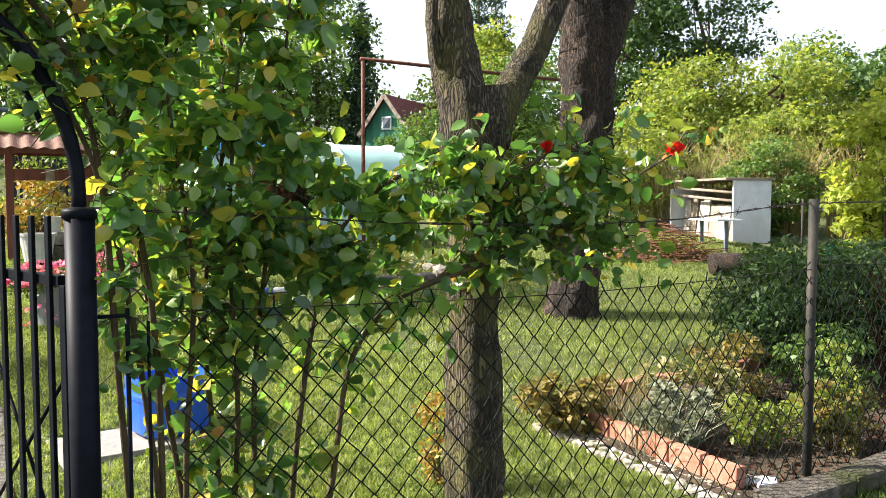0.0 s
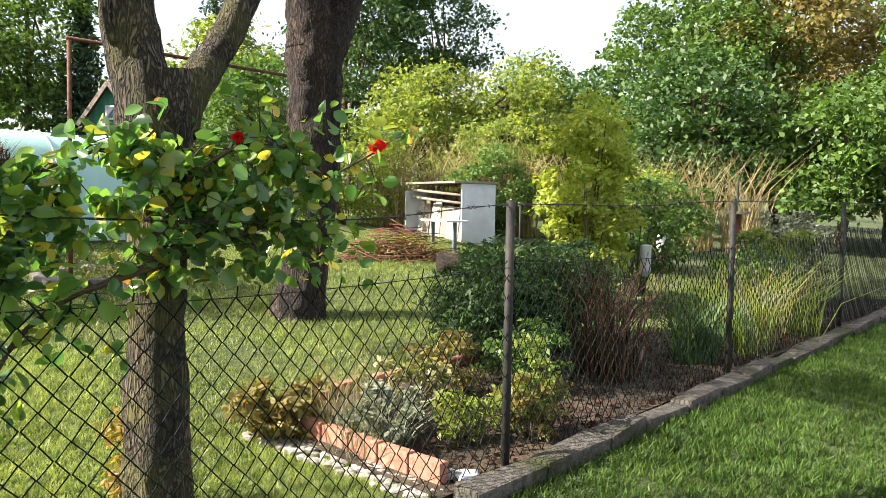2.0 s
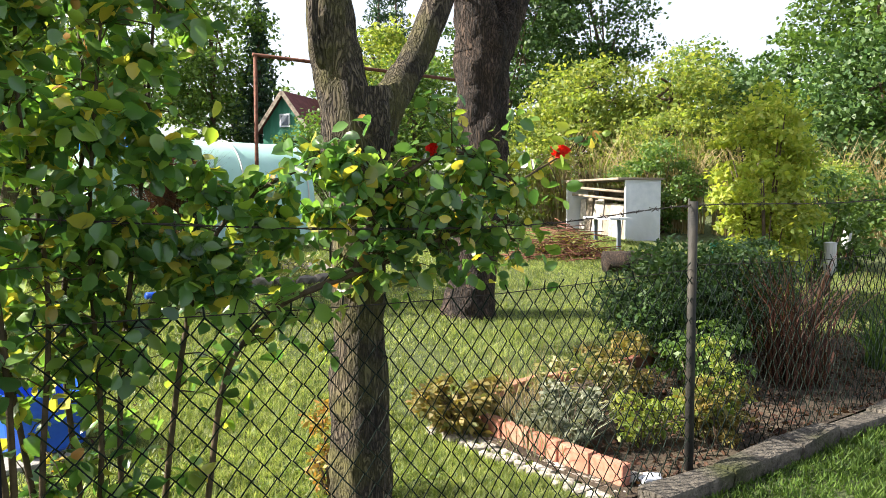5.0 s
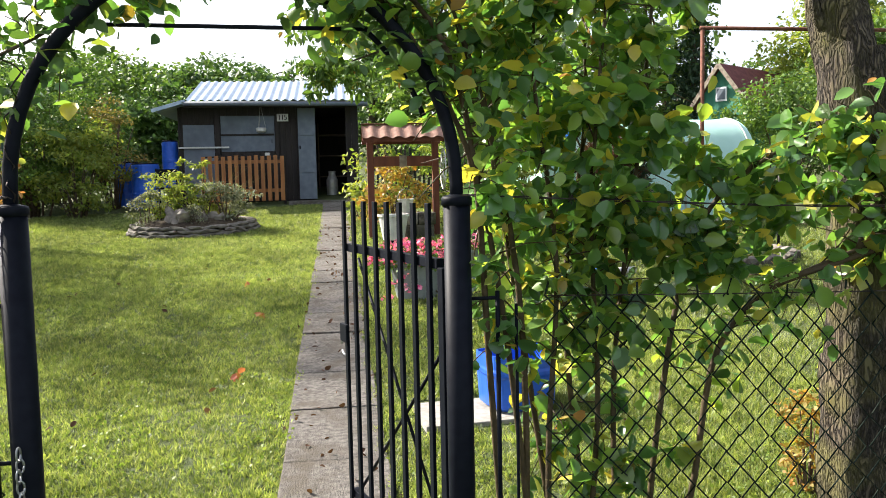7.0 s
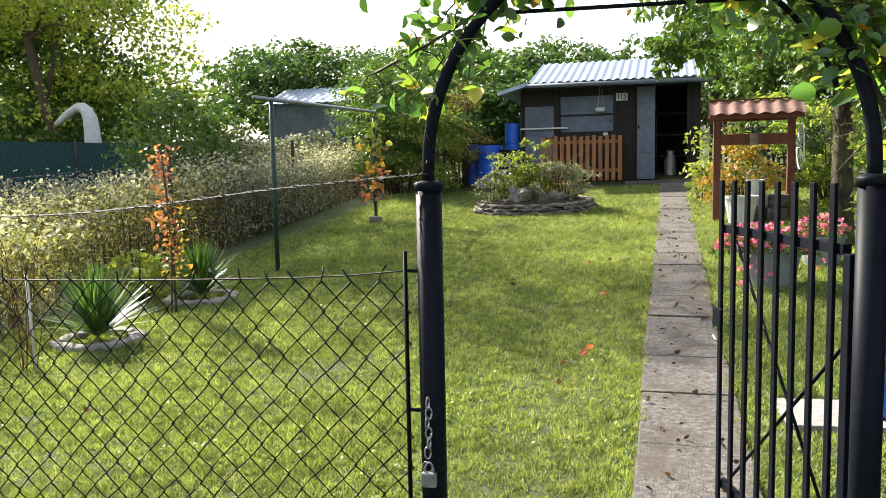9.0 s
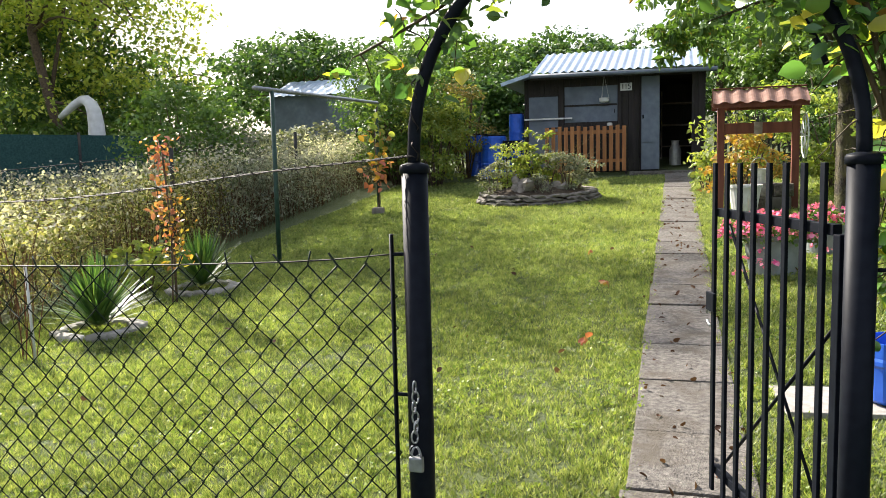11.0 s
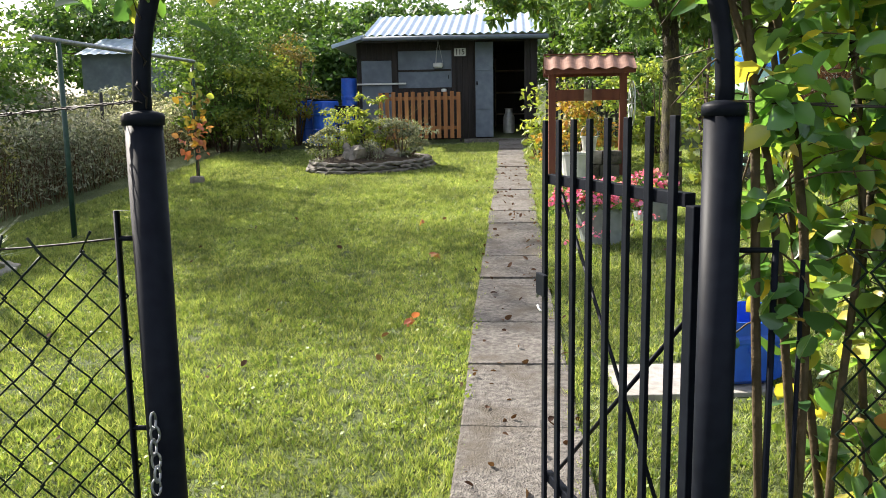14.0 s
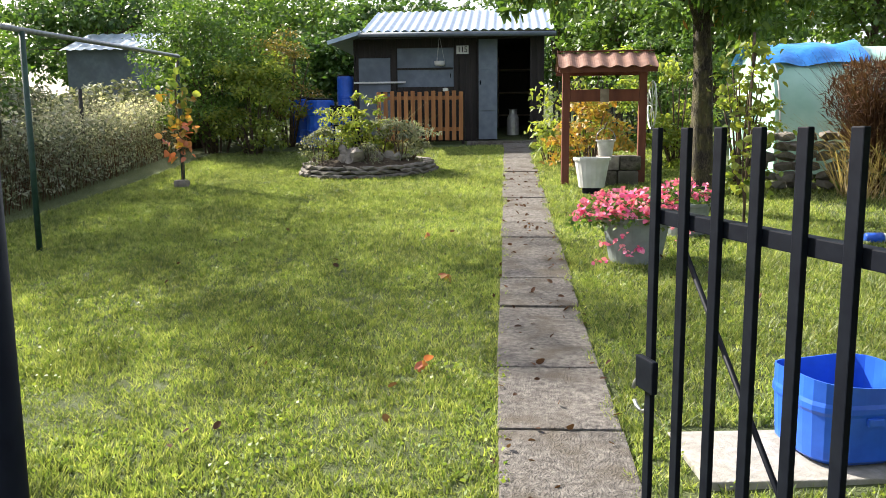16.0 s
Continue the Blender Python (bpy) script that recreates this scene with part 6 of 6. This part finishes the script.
flower_bed()
s = empty("white_stone", (2.86, 2.60, ground(2.86, 2.6)), 0, "white painted stone at the corner of the bed", "stone")
wr = np.random.default_rng(191)
wm = pebble(wr, 0.09, 0.06, 0.06)
dress("rock", wm, M_WHITEWALL, s).location = (0.06, 0.02, 0.04)
tuft(5.15, 3.15, 0.2, 0.85, 0.008, M_REDSTEM, "upright clump of dark red stems", 192, 170, lean=0.5, bend=0.25)
tuft(6.15, 2.95, 0.16, 0.55, 0.012, M_LEAF_DARK, "dark green iris clump in the bed", 193, 160, "iris_clump", 0.8, 0.4, "plant")
for i, (x, y) in enumerate(((6.9, 2.9), (7.5, 3.0), (8.1, 2.85))):
    tuft(x, y, 0.3, 0.72, 0.006, M_LEAF_LIGHT if i != 1 else M_DRY, "tall yellowing ornamental grass behind the fence", 194 + i, 190, lean=0.7, bend=0.5, group="fence grasses")
tuft(3.0, 3.55, 0.22, 0.45, 0.003, M_DRY, "dry lavender stalks in the bed", 198, 120, "lavender_stalks", 0.6, 0.2, "plant")
tuft(2.85, 3.25, 0.2, 0.35, 0.003, M_LEAF_GREY, "grey lavender stalks in the bed", 199, 160, "lavender_stalks", 0.9, 0.2, "plant")


def white_hutch():
    t = empty("white_hutch", (11.31, 9.96, ground(11.31, 9.96)), 70, "white-painted open hutch with weathered boards and a flat roof", "hutch")
    # local x runs back along the open front, local y into the hutch
    part("end_panel", boxed(0.0, 0.04, -0.9, -0.16, -0.1, 1.12, bevel=0.004), M_WHITEWALL, t, "smooth white end panel")
    part("far_panel", boxed(2.08, 2.12, -0.9, 0.0, -0.1, 1.0, bevel=0.004), M_WHITEWALL, t)
    part("back_panel", boxed(0.041, 2.079, -0.9, -0.87, -0.1, 1.0), M_OLDWOOD, t)
    part("roof_board", boxed(-0.04, 2.22, -0.95, 0.02, 1.125, 1.165, bevel=0.006), M_OLDWOOD, t)
    rng = random.Random(9)
    for i in range(8):
        x = 0.06 + i * 0.245
        ob = part("pale_board", boxed(0, rng.uniform(0.2, 0.26), -0.26, -0.23, -0.1, rng.uniform(0.7, 0.98), bevel=0.004), M_PEBBLE if i % 3 else M_OLDWOOD, t, "pale stacked boards and sacks")
        ob.matrix_local = pose(x, 0, 0, 6, rng.uniform(-6, 6), 0)
    for z in (0.75, 0.9):
        tubes("pole", [([(0.1, -0.2, z), (2.0, -0.1, z + 0.12)], 0.03)], M_OLDWOOD, t, sides=6)
    b = empty("garden_bench", (10.35, 9.15, ground(10.35, 9.15)), 62, "simple pale plank table on thin legs", "table")
    part("plank", boxed(-0.2, 1.15, -0.2, 0.2, 0.50, 0.535, bevel=0.005), M_WHITEWALL, b)
    for x in (-0.1, 1.0):
        part("leg", boxed(x, x + 0.05, -0.03, 0.03, -0.05, 0.499, bevel=0.004), M_GREYPANEL, b)


white_hutch()


def log_and_heap():
    rng = np.random.default_rng(201)
    t = empty("log", (8.62, 7.2, ground(8.62, 7.2)), -35, "thick dark log lying on the lawn", "log")
    v, f = tube_arrays(np.array([(-0.55, 0, 0.15), (-0.2, 0.01, 0.16), (0.2, 0, 0.15), (0.6, 0.02, 0.14)]), np.array([0.16, 0.15, 0.15, 0.13]), 14, 0.2, rng)
    dress("bark", np_mesh("bark", v, f), M_BARK2, t, smooth=True)
    h = empty("brush_heap", (8.75, 8.9, ground(8.75, 8.9)), -30, "heap of cut reddish twigs and prunings", "brush heap")
    lines = []
    for i in range(260):
        c = np.array([rng.normal() * 0.42, rng.normal() * 0.3, 0])
        c[2] = 0.55 * math.exp(-(c[0] ** 2 / 0.3 + c[1] ** 2 / 0.16)) * rng.random() + 0.02
        d = rng.normal(size=3) * np.array([0.22, 0.22, 0.04])
        lines.append((np.array([c - d, c, c + d]), 0.006))
    tubes("twig", lines, M_RUST, h, sides=4)
    leaf_part("dead_leaves", blob_points(rng, 1500, (0, 0, 0.1), (0.8, 0.5, 0.32), 0.1), 0.055, M_LEAF_AUTUMN, h, rng)
    r = empty("stone_ring", (4.3, 9.2, ground(4.3, 9.2)), 0, "low ring of grey stones with dry plants on the lawn", "flower bed")
    st = [pebble(rng, 0.15, 0.11, 0.08) for _ in range(4)]
    for m in st:
        m.materials.append(M_STONE)
    for k in range(16):
        a = k / 16 * 2 * math.pi
        ob = new("stone", st[k % 4])
        ob.parent = r
        ob.matrix_local = pose(0.7 * math.cos(a), 0.5 * math.sin(a), 0.05 + ground(4.3 + 0.7 * math.cos(a), 9.2 + 0.5 * math.sin(a)) - ground(4.3, 9.2), 0, 0, math.degrees(a) + 90)
    leaf_part("foliage", blob_points(rng, 700, (0, 0, 0.1), (0.55, 0.4, 0.25), 0.1), 0.05, M_WEED, r, rng)


log_and_heap()


def pipe_frame():
    t = empty("pipe_frame", (0, 0, 0), 0, "rusty pipe frame standing on the lawn", "pipe frame")
    for x in (3.83, 6.85):
        tubes("post", [([(x, 9.0, ground(x, 9) - 0.1), (x, 9.0, 3.12)], 0.024)], M_RUST, t, sides=8)
    tubes("top_pipe", [([(3.80, 9.0, 3.12), (6.88, 9.0, 3.10)], 0.022)], M_RUST, t, sides=8)


pipe_frame()


def poly_tunnel():
    t = empty("poly_tunnel", (4.3, 13.0, ground(4.3, 13.0)), 0, "pale green film greenhouse tunnel with a blue tarpaulin on top", "greenhouse")
    m = surface("green_film", (0.30, 0.52, 0.44), (0.42, 0.64, 0.55), 3, 0.35, 0.15, stain=(0.36, 0.58, 0.58))
    mt = surface("blue_tarpaulin", (0.02, 0.16, 0.55), (0.05, 0.28, 0.75), 5, 0.4, 0.5)
    n, secs = 20, 14
    def shell(rx, rz, x0, x1, a0, a1, wob, seed):
        vs = []
        for i in range(secs + 1):
            for k in range(n + 1):
                a = a0 + (a1 - a0) * k / n
                x = x0 + (x1 - x0) * i / secs
                w = 1 + wob * noise.noise((x * 3, a * 2.5, seed))
                vs.append((x, -math.cos(a) * rx * w, abs(math.sin(a)) ** 0.55 * rz * w))
        fs = [(i * (n + 1) + k, (i + 1) * (n + 1) + k, (i + 1) * (n + 1) + k + 1, i * (n + 1) + k + 1) for i in range(secs) for k in range(n)]
        return np_mesh("film", vs, fs)
    dress("film", shell(1.0, 1.62, -1.55, 1.9, 0, math.pi, 0.012, 0), m, t, "pale green translucent film", True)
    bm = bmesh.new()
    vs = [bm.verts.new((-1.55, -math.cos(a) * 1.0, abs(math.sin(a)) ** 0.55 * 1.62)) for a in np.linspace(0, math.pi, 21)]
    bm.faces.new(vs)
    part("end_film", bm, m, t)
    dress("tarpaulin", shell(1.04, 1.68, -1.66, -0.35, 0.75, 2.3, 0.05, 4), mt, t, "crumpled bright blue tarpaulin", True)
    for x in (-1.5, -0.4, 0.7, 1.8):
        tubes("hoop", [([(x, -math.cos(a) * 1.012, abs(math.sin(a)) ** 0.55 * 1.638) for a in np.linspace(0, math.pi, 20)], 0.012)], M_WHITEPLASTIC, t, sides=6)


poly_tunnel()


def dry_wall():
    t = empty("dry_stone_wall", (0, 0, 0), 0, "low rough dry stone wall beside the greenhouse", "wall")
    rng = np.random.default_rng(211)
    st = [pebble(rng, 0.14, 0.12, 0.075, 0.2) for _ in range(6)]
    for m in st:
        m.materials.append(M_STONE)
    k = 0
    for row in range(6):
        for i in range(9):
            x = 2.45 + i * 0.2 + rng.normal() * 0.03 + (row % 2) * 0.1
            y = 11.6 - 0.25 * (i / 8) + rng.normal() * 0.03
            ob = new("stone", st[k % 6])
            ob.parent = t
            ob.matrix_local = pose(x, y, ground(x, y) + 0.05 + row * 0.115, rng.normal() * 8, rng.normal() * 8, rng.random() * 40)
            k += 1


dry_wall()
plume = tuft(3.5, 11.0, 0.17, 1.35, 0.007, M_BROWNGRASS, "tall feathery brown ornamental grass by the dry wall", 212, 1100, lean=0.32, bend=0.3)
plume_rng = np.random.default_rng(214)
pz = plume_rng.random(2600) ** 0.7
pa, pr = plume_rng.random(2600) * 2 * np.pi, 0.55 * np.sqrt(plume_rng.random(2600))
leaf_part("plume", np.stack([np.cos(pa) * pr * (0.25 + 0.75 * np.sin(0.5 + pz * 2.2)), np.sin(pa) * pr * (0.25 + 0.75 * np.sin(0.5 + pz * 2.2)), 0.62 + 0.82 * pz], 1), 0.11, M_BROWNGRASS, plume, plume_rng, "brown feathery flower plumes", aspect=0.14, droop=-0.6)
tuft(3.45, 10.95, 0.3, 0.8, 0.006, M_DRY, "dry drooping grass at the foot of the brown grass", 213, 260, lean=1.0, bend=0.8)
for i in range(9):
    tuft(12.3 + 0.75 * i * 0.7, 12.6 - i * 0.75, 0.4, 1.9, 0.012, M_DRY, "tall dry beige reeds behind the hutch", 220 + i, 120, "dry_reeds", 0.4, 0.3, "reeds", "reeds")


def green_hut():
    t = empty("green_hut", (10.75, 22.3, ground(10.75, 22.3)), -55, "small green boarded hut with a dark red pitched roof", "hut")
    bm = bmesh.new()
    w, l, h, a = 0.75, 5.2, 1.75, 2.75
    prof = [(-w, 0), (w, 0), (w, h), (0, a), (-w, h)]
    f = [bm.verts.new((x, 0, z)) for x, z in prof]
    b = [bm.verts.new((x, l, z)) for x, z in prof]
    bm.faces.new(f)
    bm.faces.new(list(reversed(b)))
    for i in range(5):
        bm.faces.new((f[i], b[i], b[(i + 1) % 5], f[(i + 1) % 5]))
    bmesh.ops.recalc_face_normals(bm, faces=bm.faces)
    part("wall_body", bm, M_GREENHUT, t)
    ang = math.degrees(math.atan2(a - h, w))
    for s in (-1, 1):
        ob = part("roof_slope", boxed(0, 1.5, -0.2, l + 0.15, 0.01, 0.06), M_REDROOF, t)
        ob.matrix_local = pose(0, 0, a + 0.02, 0, ang if s > 0 else 180 - ang, 0)
        if s < 0:
            ob.matrix_local = pose(0, 0, a + 0.02, 0, 0, 180) @ pose(0, -l, 0, 0, ang, 0)
        part("barge_board", boxed(0, 1.5, -0.225, -0.205, -0.06, 0.06), M_OLDWOOD, t).matrix_local = pose(0, 0, a + 0.02, 0, 0, 0) @ (pose(0, 0, 0, 0, ang, 0) if s > 0 else Matrix.Scale(-1, 4, (1, 0, 0)) @ pose(0, 0, 0, 0, ang, 0))
    win = part("window", boxed(-0.17, 0.17, -0.04, -0.005, 1.75, 2.15, bevel=0.004), M_WHITEWALL, t, "small white framed window")
    part("pane", boxed(-0.12, 0.12, -0.046, -0.041, 1.80, 2.10), M_GREYPANEL, win)


green_hut()


def steel_stakes():
    for i, (x, y) in enumerate(((13.6, 3.05), (14.6, 3.0), (15.8, 2.95), (17.2, 2.9))):
        z = ground(x, y)
        t = empty("steel_post", (x, y, z), 0, "tall galvanised post of a neighbouring fence", "post", "steel posts")
        tubes("pole", [([(0, 0, -0.1), (0.06, 0, 2.35)], 0.035)], M_STEEL, t, sides=8)
    t = empty("wire_fence", (0, 0, 0), 0, "thin wire fence of the neighbouring plot", "fence")
    lines = [(curve_points([(13.2 + k * 0.16, 3.05 - 0.04 * k * 0.16, 0.25), (13.2 + k * 0.16 + 0.03, 3.05, 1.1), (13.2 + k * 0.16, 3.05, 2.0)], 6), 0.005) for k in range(28)]
    for line in lines:
        tubes("wire", [line], M_STEEL, t, sides=4)


steel_stakes()


def garden_bits():
    t = empty("plant_marker", (6.9, 4.95, ground(6.9, 4.95)), -45, "small green plastic tag on a thin rod", "tag")
    tubes("rod", [([(0, 0, -0.05), (0, 0, 0.75)], 0.006)], M_STEEL, t, sides=5)
    part("tag", boxed(-0.055, 0.055, -0.03, 0.03, 0.40, 0.74, bevel=0.012), surface("green_plastic", (0.01, 0.16, 0.11), (0.03, 0.26, 0.18), 9, 0.4, 0.05), t)
    for x, y, h in ((8.3, 4.5, 0.62), (10.3, 5.3, 0.7)):
        t = empty("scarecrow_bottle", (x, y, ground(x, y)), 0, "white plastic bottle upside down on a stick", "bottle", "bottles on sticks")
        tubes("stick", [([(0, 0, -0.05), (0, 0, h)], 0.012)], M_RUST, t, sides=5)
        part("bottle", lathe([(0.03, h - 0.26), (0.065, h - 0.2), (0.065, h + 0.05), (0.07, h + 0.09), (0.02, h + 0.10)], 14), M_WHITEPLASTIC, t)
    t = empty("bird_table", (11.2, 4.6, ground(11.2, 4.6)), 10, "small red-brown wooden bird table", "bird table")
    part("pole", boxed(-0.05, 0.05, -0.05, 0.05, -0.05, 1.0, bevel=0.006), M_REDWOOD, t)
    part("tray", boxed(-0.2, 0.2, -0.15, 0.15, 1.001, 1.04, bevel=0.006), M_OLDWOOD, t)
    for i, (x, y) in enumerate(((5.3, 9.9), (9.6, 7.2), (10.0, 6.3), (12.2, 5.0))):
        t = empty("stake", (x, y, ground(x, y)), 0, "thin dark stake in the lawn", "stake", "lawn stakes")
        tubes("rod", [([(0, 0, -0.1), (0, 0, 1.0 if i < 2 else 1.5)], 0.018)], M_POST, t, sides=6)
    t = empty("hose_connector", (2.55, 8.6, ground(2.55, 8.6)), 0, "white pipe end with a blue connector in the grass", "pipe")
    tubes("pipe", [([(0, 0, 0.05), (0.35, 0.05, 0.05)], 0.04)], M_WHITEPLASTIC, t, sides=10)
    tubes("connector", [([(-0.14, -0.02, 0.05), (-0.002, 0, 0.05)], 0.045)], M_BLUE, t, "blue connector", sides=10)
    rng = np.random.default_rng(230)
    n = 260
    x = np.concatenate([-0.62 + 0.56 * rng.random(200), -4 + 3.4 * rng.random(40), 0.2 + 1.5 * rng.random(20)])
    y = 3 + 11 * rng.random(n)
    z = np.array([ground(a, b) for a, b in zip(x, y)]) + np.where(np.arange(n) < 200, 0.032, 0.045)
    tagged(leaf_part("fallen_leaves", np.stack([x, y, z], 1), 0.042, M_BROWNGRASS, None, rng, droop=0.0, rich=True), "dry brown fallen leaves on path and lawn", "leaves", kind="stuff")
    for x, y in ((-0.98, 5.74), (-1.0, 7.6), (-1.3, 9.2)):
        ob = leaf_part("maple_leaf", np.array([[0, 0, 0.03]] * 5), 0.075, M_LEAF_RED, None, rng, droop=0.0, aspect=0.5, rich=True)
        ob.location = (x, y, ground(x, y) + 0.02)
        tagged(ob, "fallen orange-red maple leaf on the lawn", "leaf", "fallen maple leaves")


garden_bits()
